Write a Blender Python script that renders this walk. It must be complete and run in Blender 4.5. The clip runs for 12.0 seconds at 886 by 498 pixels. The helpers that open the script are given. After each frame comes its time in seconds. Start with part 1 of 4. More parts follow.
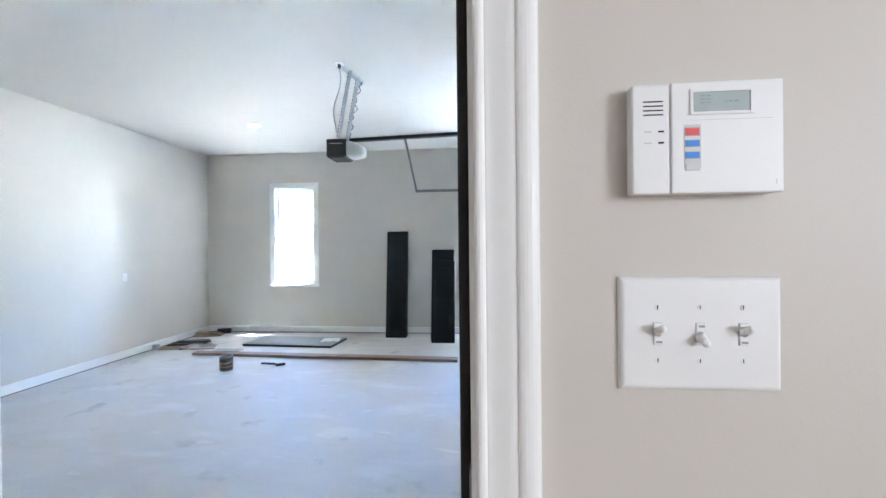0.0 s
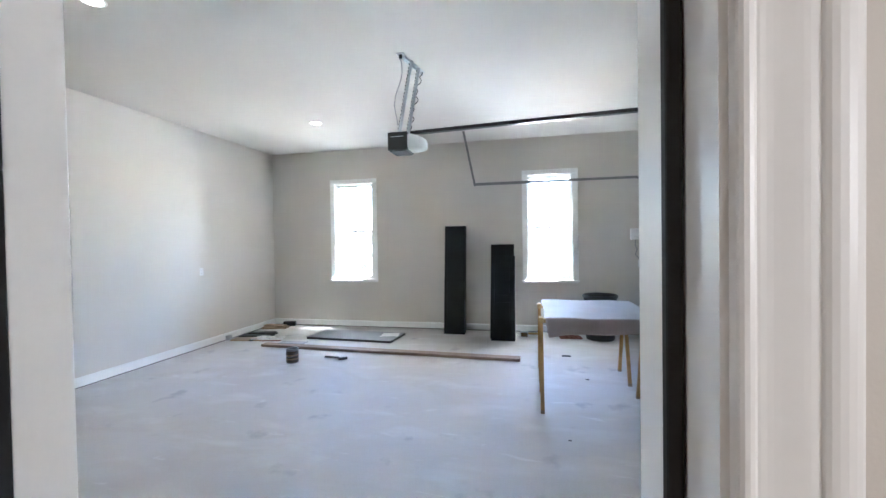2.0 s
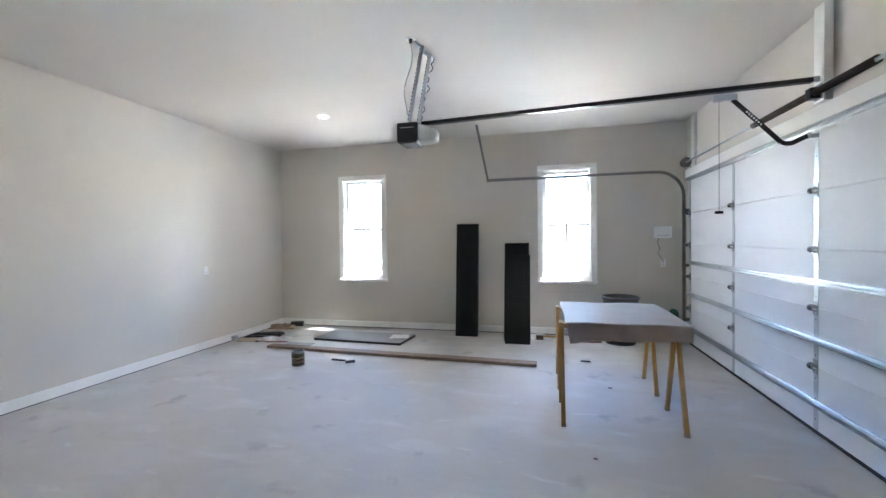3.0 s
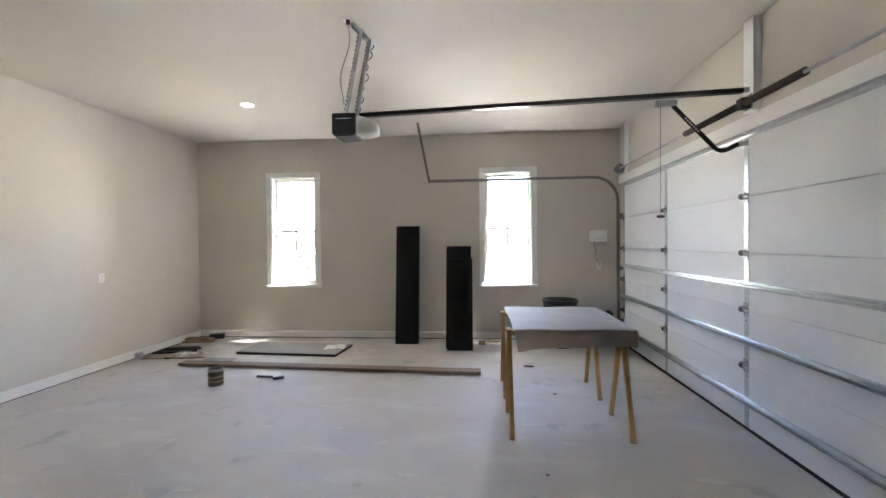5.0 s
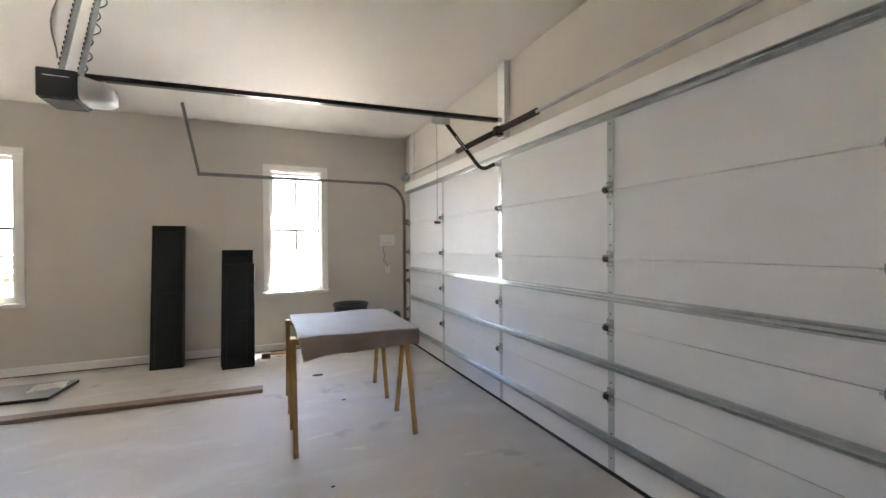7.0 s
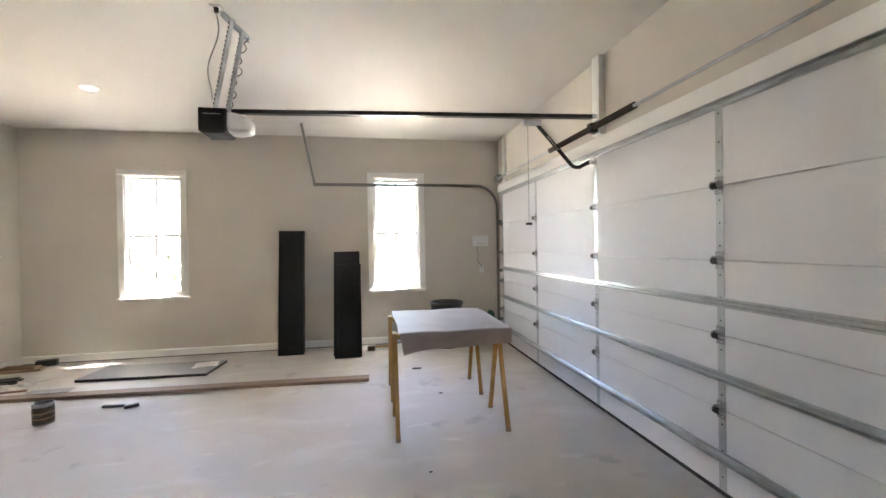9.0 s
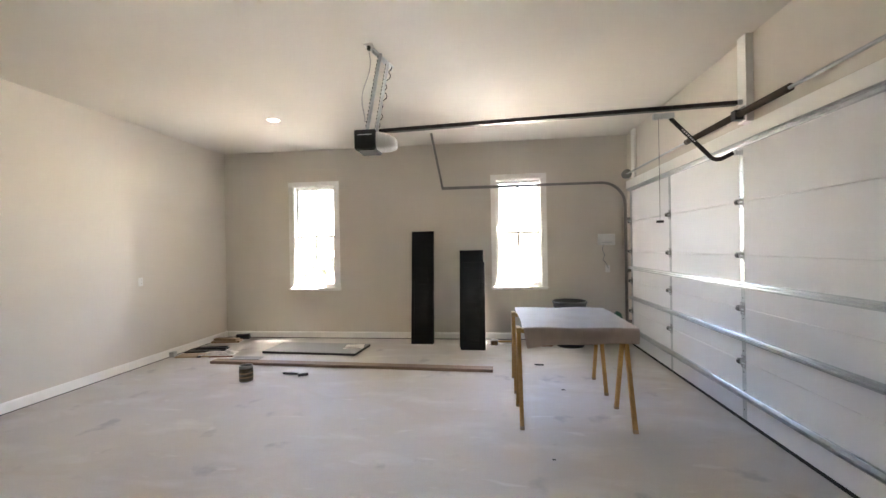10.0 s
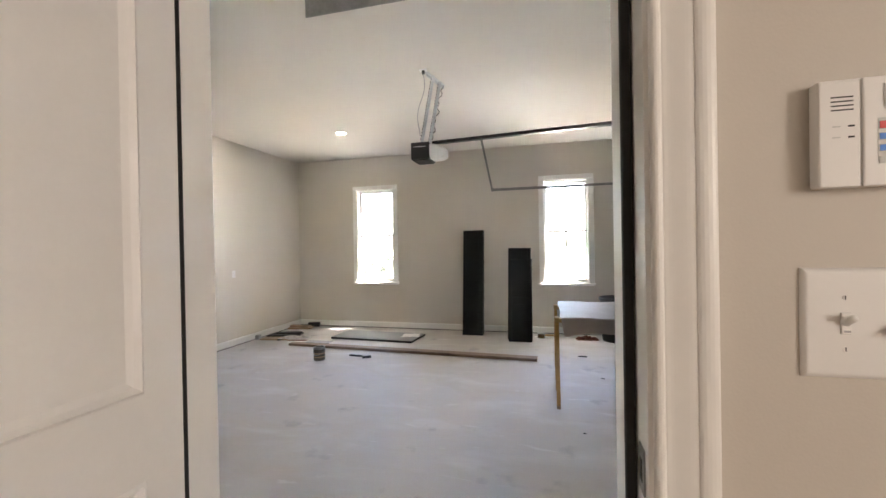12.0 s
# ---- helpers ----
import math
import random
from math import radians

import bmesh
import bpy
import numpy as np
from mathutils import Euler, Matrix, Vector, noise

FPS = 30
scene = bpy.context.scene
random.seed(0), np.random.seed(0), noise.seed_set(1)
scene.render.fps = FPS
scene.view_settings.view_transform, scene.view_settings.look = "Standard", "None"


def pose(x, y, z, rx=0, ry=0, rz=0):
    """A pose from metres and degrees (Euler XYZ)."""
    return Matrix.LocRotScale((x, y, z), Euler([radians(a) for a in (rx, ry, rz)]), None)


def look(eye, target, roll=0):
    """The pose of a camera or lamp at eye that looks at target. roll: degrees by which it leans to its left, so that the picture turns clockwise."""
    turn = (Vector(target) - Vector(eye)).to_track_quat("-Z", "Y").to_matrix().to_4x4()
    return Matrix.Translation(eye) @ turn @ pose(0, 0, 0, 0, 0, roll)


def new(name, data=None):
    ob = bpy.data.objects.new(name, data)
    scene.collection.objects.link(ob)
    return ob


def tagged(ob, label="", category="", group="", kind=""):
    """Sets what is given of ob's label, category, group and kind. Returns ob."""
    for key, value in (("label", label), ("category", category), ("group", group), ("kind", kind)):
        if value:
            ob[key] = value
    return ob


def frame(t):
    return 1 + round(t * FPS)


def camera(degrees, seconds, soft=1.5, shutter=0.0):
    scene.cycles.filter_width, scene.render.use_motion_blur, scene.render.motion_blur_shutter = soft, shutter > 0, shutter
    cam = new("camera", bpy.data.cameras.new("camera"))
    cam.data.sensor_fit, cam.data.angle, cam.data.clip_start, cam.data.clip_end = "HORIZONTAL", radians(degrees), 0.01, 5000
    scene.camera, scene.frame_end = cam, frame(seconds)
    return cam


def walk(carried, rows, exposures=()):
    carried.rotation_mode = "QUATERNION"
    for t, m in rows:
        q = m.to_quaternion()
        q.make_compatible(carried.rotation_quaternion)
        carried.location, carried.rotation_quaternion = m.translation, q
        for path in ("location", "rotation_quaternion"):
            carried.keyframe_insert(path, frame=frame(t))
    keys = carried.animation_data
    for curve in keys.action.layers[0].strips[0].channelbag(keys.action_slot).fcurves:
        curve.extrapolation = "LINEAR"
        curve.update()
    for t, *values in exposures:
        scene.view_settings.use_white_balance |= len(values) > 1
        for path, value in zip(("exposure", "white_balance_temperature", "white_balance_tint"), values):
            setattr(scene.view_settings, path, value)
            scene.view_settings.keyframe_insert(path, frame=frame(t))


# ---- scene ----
cam = camera(95.0, 12.0)
PATH = [
    (0, (2.161, -0.448, 1.556), (1.988, 1.544, 1.544), -0.6),
    (0.5, (2.135, -0.46, 1.555), (1.955, 1.532, 1.537), -0.8),
    (1, (2.101, -0.449, 1.552), (1.88, 1.539, 1.534), -0.8),
    (1.5, (2.062, -0.412, 1.548), (1.754, 1.564, 1.526), -1.2),
    (2, (2.023, -0.303, 1.555), (1.599, 1.651, 1.522), -0.9),
    (2.5, (1.972, -0.171, 1.555), (1.497, 1.772, 1.515), -0.8),
    (4.5, (1.901, 0.18, 1.545), (1.468, 2.133, 1.514), -0.75),
    (5, (1.851, 0.217, 1.556), (1.68, 2.21, 1.527), -0.65),
    (5.5, (1.868, 0.282, 1.554), (2.095, 2.269, 1.526), -0.60),
    (6, (1.903, 0.303, 1.542), (2.479, 2.218, 1.521), -0.50),
    (6.5, (1.918, 0.295, 1.537), (2.715, 2.131, 1.521), -0.40),
    (8.5, (1.943, 0.239, 1.571), (2.669, 2.103, 1.551), -0.95),
    (9, (1.919, 0.175, 1.567), (2.269, 2.144, 1.551), -1.00),
    (9.5, (1.873, 0.094, 1.56), (1.865, 2.094, 1.55), -0.90),
    (10, (1.87, -0.067, 1.566), (1.636, 1.919, 1.556), -1.05),
    (10.5, (1.959, -0.18, 1.552), (1.607, 1.789, 1.544), -1.0),
    (11, (2.012, -0.306, 1.551), (1.575, 1.646, 1.542), -0.9),
    (11.5, (2.05, -0.426, 1.552), (1.556, 1.512, 1.541), -0.9),
    (12, (2.034, -0.538, 1.552), (1.532, 1.398, 1.54), -1.0),
]
EXPO = [(0.0, 7.51, 4800, 6), (1.5, 7.31, 5030, 8), (2.5, 7.13, 5180, 9), (4.5, 6.74, 5750, 11), (5.5, 6.79, 6120, 11),
        (6.5, 6.83, 6200, 12), (8.5, 7.15, 6280, 12), (9.5, 7.03, 6330, 13), (11.0, 6.88, 6520, 13), (12.0, 6.93, 6180, 12)]
walk(cam, [(t, look(eye, target, roll)) for t, eye, target, roll in PATH], EXPO)

# ---- world and sun ----
SUN_DIR = Vector((-0.40, -0.20, -1.0)).normalized()
world = bpy.data.worlds.new("sky")
scene.world = world
world.use_nodes = True
wn = world.node_tree.nodes
sky = wn.new("ShaderNodeTexSky")
sky.sky_type = "NISHITA"
sky.sun_disc = False
sky.sun_elevation = math.asin(-SUN_DIR.z)
sky.sun_rotation = math.atan2(-SUN_DIR.x, -SUN_DIR.y)
sky.dust_density = 4.0
sky.ozone_density = 0.3
world.node_tree.links.new(sky.outputs["Color"], wn["Background"].inputs["Color"])
wn["Background"].inputs["Strength"].default_value = 0.068
sun = new("sun", bpy.data.lights.new("sun", "SUN"))
sun.data.energy = 3.3
sun.data.angle = radians(0.53)
sun.data.color = (1.0, 0.95, 0.87)
sun.matrix_world = look((6, 9, 12), Vector((6, 9, 12)) + SUN_DIR)


# ---- materials ----
def mat(name, color, rough=0.6, metal=0.0, vary=0.12, scale=3.0, bump=0.02, fine=60.0, stretch=None, spec=0.5):
    """A surface with large stains and fine grain in world size."""
    m = bpy.data.materials.new(name)
    m.use_nodes = True
    n, l = m.node_tree.nodes, m.node_tree.links
    b = n["Principled BSDF"]
    geo = n.new("ShaderNodeNewGeometry")
    src = geo.outputs["Position"]
    if stretch:
        mp = n.new("ShaderNodeMapping")
        mp.inputs["Scale"].default_value = stretch
        l.new(src, mp.inputs["Vector"])
        src = mp.outputs["Vector"]
    big, small = n.new("ShaderNodeTexNoise"), n.new("ShaderNodeTexNoise")
    big.inputs["Scale"].default_value = scale
    big.inputs["Detail"].default_value = 5
    small.inputs["Scale"].default_value = fine
    small.inputs["Detail"].default_value = 3
    l.new(src, big.inputs["Vector"])
    l.new(src, small.inputs["Vector"])
    mixn = n.new("ShaderNodeMath")
    mixn.operation = "MULTIPLY_ADD"
    mixn.inputs[1].default_value = 0.65
    l.new(big.outputs["Fac"], mixn.inputs[0])
    sc = n.new("ShaderNodeMath")
    sc.operation = "MULTIPLY"
    sc.inputs[1].default_value = 0.35
    l.new(small.outputs["Fac"], sc.inputs[0])
    l.new(sc.outputs[0], mixn.inputs[2])
    ramp = n.new("ShaderNodeValToRGB")
    c = Vector(color)
    ramp.color_ramp.elements[0].position, ramp.color_ramp.elements[1].position = 0.3, 0.7
    ramp.color_ramp.elements[0].color = (*(c * (1 - vary)), 1)
    ramp.color_ramp.elements[1].color = (*(c * (1 + vary)), 1)
    l.new(mixn.outputs[0], ramp.inputs["Fac"])
    l.new(ramp.outputs["Color"], b.inputs["Base Color"])
    b.inputs["Roughness"].default_value = rough
    b.inputs["Metallic"].default_value = metal
    b.inputs["Specular IOR Level"].default_value = spec
    rr = n.new("ShaderNodeMapRange")
    rr.inputs["To Min"].default_value, rr.inputs["To Max"].default_value = max(0.03, rough - 0.1), min(1, rough + 0.1)
    l.new(big.outputs["Fac"], rr.inputs["Value"])
    l.new(rr.outputs[0], b.inputs["Roughness"])
    if bump:
        bp = n.new("ShaderNodeBump")
        bp.inputs["Strength"].default_value = min(1.0, bump * 10)
        bp.inputs["Distance"].default_value = 0.002
        l.new(small.outputs["Fac"], bp.inputs["Height"])
        l.new(bp.outputs["Normal"], b.inputs["Normal"])
    return m


def concrete_floor():
    m = mat("concrete", (0.52, 0.49, 0.455), 0.66, vary=0.10, scale=1.1, bump=0.03, fine=90)
    n, l = m.node_tree.nodes, m.node_tree.links
    b = n["Principled BSDF"]
    base = b.inputs["Base Color"].links[0].from_socket
    geo = n.new("ShaderNodeNewGeometry")
    # pale drywall-dust smears
    mp = n.new("ShaderNodeMapping")
    mp.inputs["Scale"].default_value = (1.0, 2.2, 1.0)
    mp.inputs["Rotation"].default_value = (0, 0, 0.35)
    l.new(geo.outputs["Position"], mp.inputs["Vector"])
    dust = n.new("ShaderNodeTexNoise")
    dust.inputs["Scale"].default_value, dust.inputs["Detail"].default_value, dust.inputs["Distortion"].default_value = 1.3, 5, 0.3
    l.new(mp.outputs["Vector"], dust.inputs["Vector"])
    r1 = n.new("ShaderNodeValToRGB")
    r1.color_ramp.elements[0].position, r1.color_ramp.elements[1].position = 0.54, 0.78
    l.new(dust.outputs["Fac"], r1.inputs["Fac"])
    mx = n.new("ShaderNodeMix")
    mx.data_type = "RGBA"
    mx.inputs["B"].default_value = (0.64, 0.625, 0.60, 1)
    sc = n.new("ShaderNodeMath")
    sc.operation = "MULTIPLY"
    sc.inputs[1].default_value = 0.75
    l.new(r1.outputs["Color"], sc.inputs[0])
    l.new(sc.outputs[0], mx.inputs["Factor"])
    l.new(base, mx.inputs["A"])
    # dark oil-like spots
    spot = n.new("ShaderNodeTexNoise")
    spot.inputs["Scale"].default_value, spot.inputs["Detail"].default_value = 2.6, 6
    l.new(geo.outputs["Position"], spot.inputs["Vector"])
    r2 = n.new("ShaderNodeValToRGB")
    r2.color_ramp.elements[0].position, r2.color_ramp.elements[1].position = 0.62, 0.70
    l.new(spot.outputs["Fac"], r2.inputs["Fac"])
    sc2 = n.new("ShaderNodeMath")
    sc2.operation = "MULTIPLY"
    sc2.inputs[1].default_value = 0.55
    l.new(r2.outputs["Color"], sc2.inputs[0])
    mx2 = n.new("ShaderNodeMix")
    mx2.data_type = "RGBA"
    mx2.inputs["B"].default_value = (0.30, 0.295, 0.29, 1)
    l.new(sc2.outputs[0], mx2.inputs["Factor"])
    l.new(mx.outputs["Result"], mx2.inputs["A"])
    # tan footprints and clay stains
    clay = n.new("ShaderNodeTexNoise")
    clay.inputs["Scale"].default_value, clay.inputs["Detail"].default_value, clay.inputs["Distortion"].default_value = 0.9, 7, 0.8
    clay.inputs["Roughness"].default_value = 0.62
    l.new(mp.outputs["Vector"], clay.inputs["Vector"])
    r3 = n.new("ShaderNodeValToRGB")
    r3.color_ramp.elements[0].position, r3.color_ramp.elements[1].position = 0.50, 0.66
    l.new(clay.outputs["Color"], r3.inputs["Fac"])
    sc3 = n.new("ShaderNodeMath")
    sc3.operation = "MULTIPLY"
    sc3.inputs[1].default_value = 0.6
    l.new(r3.outputs["Color"], sc3.inputs[0])
    mx3 = n.new("ShaderNodeMix")
    mx3.data_type = "RGBA"
    mx3.inputs["B"].default_value = (0.47, 0.41, 0.345, 1)
    l.new(sc3.outputs[0], mx3.inputs["Factor"])
    l.new(mx2.outputs["Result"], mx3.inputs["A"])
    # short chalky trowel scuffs
    mp2 = n.new("ShaderNodeMapping")
    mp2.inputs["Scale"].default_value = (1.6, 5.5, 1.0)
    mp2.inputs["Rotation"].default_value = (0, 0, -0.5)
    l.new(geo.outputs["Position"], mp2.inputs["Vector"])
    scuff = n.new("ShaderNodeTexNoise")
    scuff.inputs["Scale"].default_value, scuff.inputs["Detail"].default_value, scuff.inputs["Distortion"].default_value = 1.5, 4, 0.6
    l.new(mp2.outputs["Vector"], scuff.inputs["Vector"])
    r4 = n.new("ShaderNodeValToRGB")
    r4.color_ramp.elements[0].position, r4.color_ramp.elements[1].position = 0.65, 0.72
    l.new(scuff.outputs["Fac"], r4.inputs["Fac"])
    sc4 = n.new("ShaderNodeMath")
    sc4.operation = "MULTIPLY"
    sc4.inputs[1].default_value = 0.42
    l.new(r4.outputs["Color"], sc4.inputs[0])
    mx4 = n.new("ShaderNodeMix")
    mx4.data_type = "RGBA"
    mx4.inputs["B"].default_value = (0.70, 0.685, 0.66, 1)
    l.new(sc4.outputs[0], mx4.inputs["Factor"])
    l.new(mx3.outputs["Result"], mx4.inputs["A"])
    l.new(mx4.outputs["Result"], b.inputs["Base Color"])
    return m


def wood(name, color, along="x", vary=0.22, rough=0.6):
    st = {"x": (1.5, 22, 22), "y": (22, 1.5, 22), "z": (22, 22, 1.5)}[along]
    return mat(name, color, rough, vary=vary, scale=1.4, bump=0.03, fine=6, stretch=st)


def glow(name, color, strength):
    m = bpy.data.materials.new(name)
    m.use_nodes = True
    b = m.node_tree.nodes["Principled BSDF"]
    b.inputs["Base Color"].default_value = (*color, 1)
    b.inputs["Emission Color"].default_value = (*color, 1)
    b.inputs["Emission Strength"].default_value = strength
    return m


def glass_mat():
    m = bpy.data.materials.new("window_glass")
    m.use_nodes = True
    n, l = m.node_tree.nodes, m.node_tree.links
    n.remove(n["Principled BSDF"])
    tr, gl, mx, fr = n.new("ShaderNodeBsdfTransparent"), n.new("ShaderNodeBsdfGlossy"), n.new("ShaderNodeMixShader"), n.new("ShaderNodeFresnel")
    gl.inputs["Roughness"].default_value = 0.02
    fr.inputs["IOR"].default_value = 1.45
    l.new(fr.outputs[0], mx.inputs[0])
    l.new(tr.outputs[0], mx.inputs[1])
    l.new(gl.outputs[0], mx.inputs[2])
    l.new(mx.outputs[0], n["Material Output"].inputs["Surface"])
    return m


WALL = mat("greige_wall_paint", (0.66, 0.615, 0.545), 0.82, vary=0.025, scale=0.9, bump=0.012, fine=220, spec=0.25)
CEIL = mat("ceiling_paint", (0.59, 0.555, 0.505), 0.8, vary=0.02, scale=0.8, bump=0.012, fine=200)
HALL = mat("hall_wall_paint", (0.60, 0.56, 0.50), 0.55, vary=0.02, scale=2.0, bump=0.01, fine=260)
TRIM = mat("white_trim_paint", (0.85, 0.84, 0.81), 0.35, vary=0.02, scale=2.0, bump=0.004, fine=80)
DOORPAINT = mat("door_paint", (0.84, 0.835, 0.82), 0.30, vary=0.02, scale=2.0, bump=0.006, fine=120)
CONCRETE = concrete_floor()
PANEL = mat("white_door_steel", (0.70, 0.70, 0.71), 0.5, vary=0.025, scale=1.5, bump=0.012, fine=45)
GALV = mat("galvanised_steel", (0.52, 0.54, 0.55), 0.36, 0.9, vary=0.16, scale=9, bump=0.008, fine=70)
TRACK = mat("weathered_track_steel", (0.24, 0.235, 0.225), 0.42, 0.75, vary=0.2, scale=12, bump=0.01, fine=90)
STRUT = mat("strut_steel", (0.45, 0.475, 0.48), 0.33, 0.9, vary=0.14, scale=9, bump=0.008, fine=70)
STEEL = mat("dull_steel", (0.32, 0.32, 0.32), 0.42, 0.85, vary=0.2, scale=20, bump=0.01, fine=150)
BLACK = mat("black_plastic", (0.018, 0.018, 0.02), 0.45, vary=0.2, scale=8, bump=0.01, fine=160)
BLACKSTEEL = mat("black_oiled_steel", (0.022, 0.021, 0.02), 0.4, 0.3, vary=0.3, scale=12, bump=0.02, fine=120)
SPRINGSTEEL = mat("oil_tempered_spring", (0.085, 0.07, 0.056), 0.42, 0.5, vary=0.3, scale=14, bump=0.02, fine=120)
RUBBER = mat("black_rubber", (0.012, 0.011, 0.010), 0.7, vary=0.15, scale=10, bump=0.01, fine=150)
SHUTTER = mat("black_shutter_paint", (0.010, 0.0105, 0.012), 0.6, vary=0.25, scale=5, bump=0.015, fine=120, spec=0.3)
PINE_Z = wood("pine_upright", (0.46, 0.26, 0.085), "z")
PINE_X = wood("pine_along", (0.52, 0.34, 0.15), "x")
ENDGRAIN = mat("pine_end_grain", (0.72, 0.56, 0.36), 0.7, vary=0.15, scale=20, bump=0.02, fine=150)
BOARDWOOD = wood("rough_board", (0.235, 0.165, 0.118), "x", 0.25)
PLY = wood("plywood", (0.42, 0.31, 0.20), "x", 0.18)
FELT = mat("grey_felt", (0.43, 0.345, 0.30), 0.55, vary=0.10, scale=7, bump=0.03, fine=300, spec=0.6)
felt_shader = FELT.node_tree.nodes["Principled BSDF"]
felt_shader.inputs["Sheen Weight"].default_value = 1.0
felt_shader.inputs["Sheen Roughness"].default_value = 0.45
SLATE = mat("grey_board_face", (0.27, 0.27, 0.27), 0.55, vary=0.12, scale=3, bump=0.01, fine=100)
WHITEPLASTIC = mat("white_plastic", (0.80, 0.79, 0.77), 0.38, vary=0.015, scale=6, bump=0.004, fine=150)
PAPER = mat("white_paper", (0.82, 0.80, 0.77), 0.55, vary=0.08, scale=14, bump=0.02, fine=90)
RED = mat("red_key", (0.62, 0.035, 0.03), 0.4, vary=0.05, bump=0)
BLUE = mat("blue_key", (0.04, 0.20, 0.66), 0.4, vary=0.05, bump=0)
GREYKEY = mat("grey_key", (0.58, 0.585, 0.57), 0.5, vary=0.04, bump=0)
LCD = mat("lcd_panel", (0.36, 0.41, 0.39), 0.25, vary=0.06, scale=30, bump=0)
LCDINK = mat("lcd_ink", (0.22, 0.26, 0.25), 0.4, vary=0.03, bump=0)
DARKSLOT = mat("dark_slot", (0.03, 0.03, 0.03), 0.8, vary=0.1, bump=0)
LENS = mat("frosted_lens", (0.72, 0.72, 0.70), 0.3, vary=0.03, scale=20, bump=0.006, fine=120)
GREEN = mat("green_plastic", (0.04, 0.11, 0.08), 0.5, vary=0.2, scale=8, bump=0.02, fine=60)
BINMAT = mat("charcoal_bin_plastic", (0.035, 0.037, 0.038), 0.5, vary=0.2, scale=6, bump=0.01, fine=80)
BINRIM = mat("grey_bin_rim", (0.075, 0.078, 0.078), 0.45, vary=0.1, scale=6, bump=0.01, fine=80)
CANLABEL = mat("can_label", (0.075, 0.062, 0.04), 0.45, vary=0.45, scale=18, bump=0.01, fine=60)
DRIEDPAINT = mat("dried_paint", (0.11, 0.10, 0.09), 0.45, vary=0.2, scale=14, bump=0.02, fine=60)
KRAFT = mat("kraft_brown", (0.34, 0.24, 0.15), 0.85, vary=0.2, scale=9, bump=0.03, fine=80)
REDBROWN = mat("red_brown_scrap", (0.22, 0.09, 0.06), 0.7, vary=0.3, scale=9, bump=0.03, fine=80)
GLASS = glass_mat()
BOUNCE_SLAB = mat("pale_concrete", (0.50, 0.48, 0.44), 0.8, vary=0.08, scale=0.7, bump=0.03, fine=40)
GRASS = mat("pale_soil", (0.27, 0.245, 0.195), 0.9, vary=0.35, scale=0.5, bump=0.05, fine=12)
LEAF = mat("foliage", (0.075, 0.085, 0.055), 0.7, vary=0.4, scale=1.2, bump=0.0, fine=9)
BARK = mat("bark", (0.12, 0.09, 0.065), 0.9, vary=0.3, scale=4, bump=0.05, fine=20)
HALLFLOOR = wood("hall_floor_boards", (0.30, 0.20, 0.12), "y", 0.15, 0.4)
LAMP = glow("lamp_glow", (1.0, 0.80, 0.56), 0.9)


# ---- mesh helpers ----
def box(bm, x0, x1, y0, y1, z0, z1):
    m = Matrix.LocRotScale(((x0 + x1) / 2, (y0 + y1) / 2, (z0 + z1) / 2), None, (abs(x1 - x0), abs(y1 - y0), abs(z1 - z0)))
    return bmesh.ops.create_cube(bm, size=1, matrix=m)["verts"]


def bx(x0, x1, y0, y1, z0, z1, bevel=0.0, seg=2):
    bm = bmesh.new()
    box(bm, x0, x1, y0, y1, z0, z1)
    if bevel:
        bmesh.ops.bevel(bm, geom=bm.edges[:], offset=bevel, segments=seg, affect="EDGES", profile=0.5)
    return bm


def cyl(bm, p, q, r, r2=None, seg=16, caps=True):
    p, q = Vector(p), Vector(q)
    d = q - p
    m = Matrix.Translation((p + q) / 2) @ d.to_track_quat("Z", "Y").to_matrix().to_4x4()
    return bmesh.ops.create_cone(bm, cap_ends=caps, segments=seg, radius1=r, radius2=r if r2 is None else r2, depth=d.length, matrix=m)["verts"]


def rod(p, q, r, r2=None, seg=16):
    bm = bmesh.new()
    cyl(bm, p, q, r, r2, seg)
    return bm


def bar(p, q, w, h, up=(0, 0, 1), bevel=0.0):
    """A rectangular bar from p to q, w across and h along up."""
    p, q, up = Vector(p), Vector(q), Vector(up)
    d = (q - p).normalized()
    side = d.cross(up).normalized()
    up2 = side.cross(d).normalized()
    m = Matrix((side, d, up2)).transposed().to_4x4()
    bm = bmesh.new()
    bmesh.ops.create_cube(bm, size=1, matrix=Matrix.Translation((p + q) / 2) @ m @ Matrix.Diagonal((w, (q - p).length, h, 1)))
    if bevel:
        bmesh.ops.bevel(bm, geom=bm.edges[:], offset=bevel, segments=2, affect="EDGES", profile=0.5)
    return bm


def lathe(profile, seg=28, cx=0.0, cy=0.0):
    """Turn a list of (radius, z) about the upright axis."""
    bm = bmesh.new()
    rings = []
    for r, z in profile:
        rings.append([bm.verts.new((cx + r * math.cos(a * math.tau / seg), cy + r * math.sin(a * math.tau / seg), z)) for a in range(seg)])
    for a, b in zip(rings, rings[1:]):
        for i in range(seg):
            bm.faces.new((a[i], a[(i + 1) % seg], b[(i + 1) % seg], b[i]))
    return bm


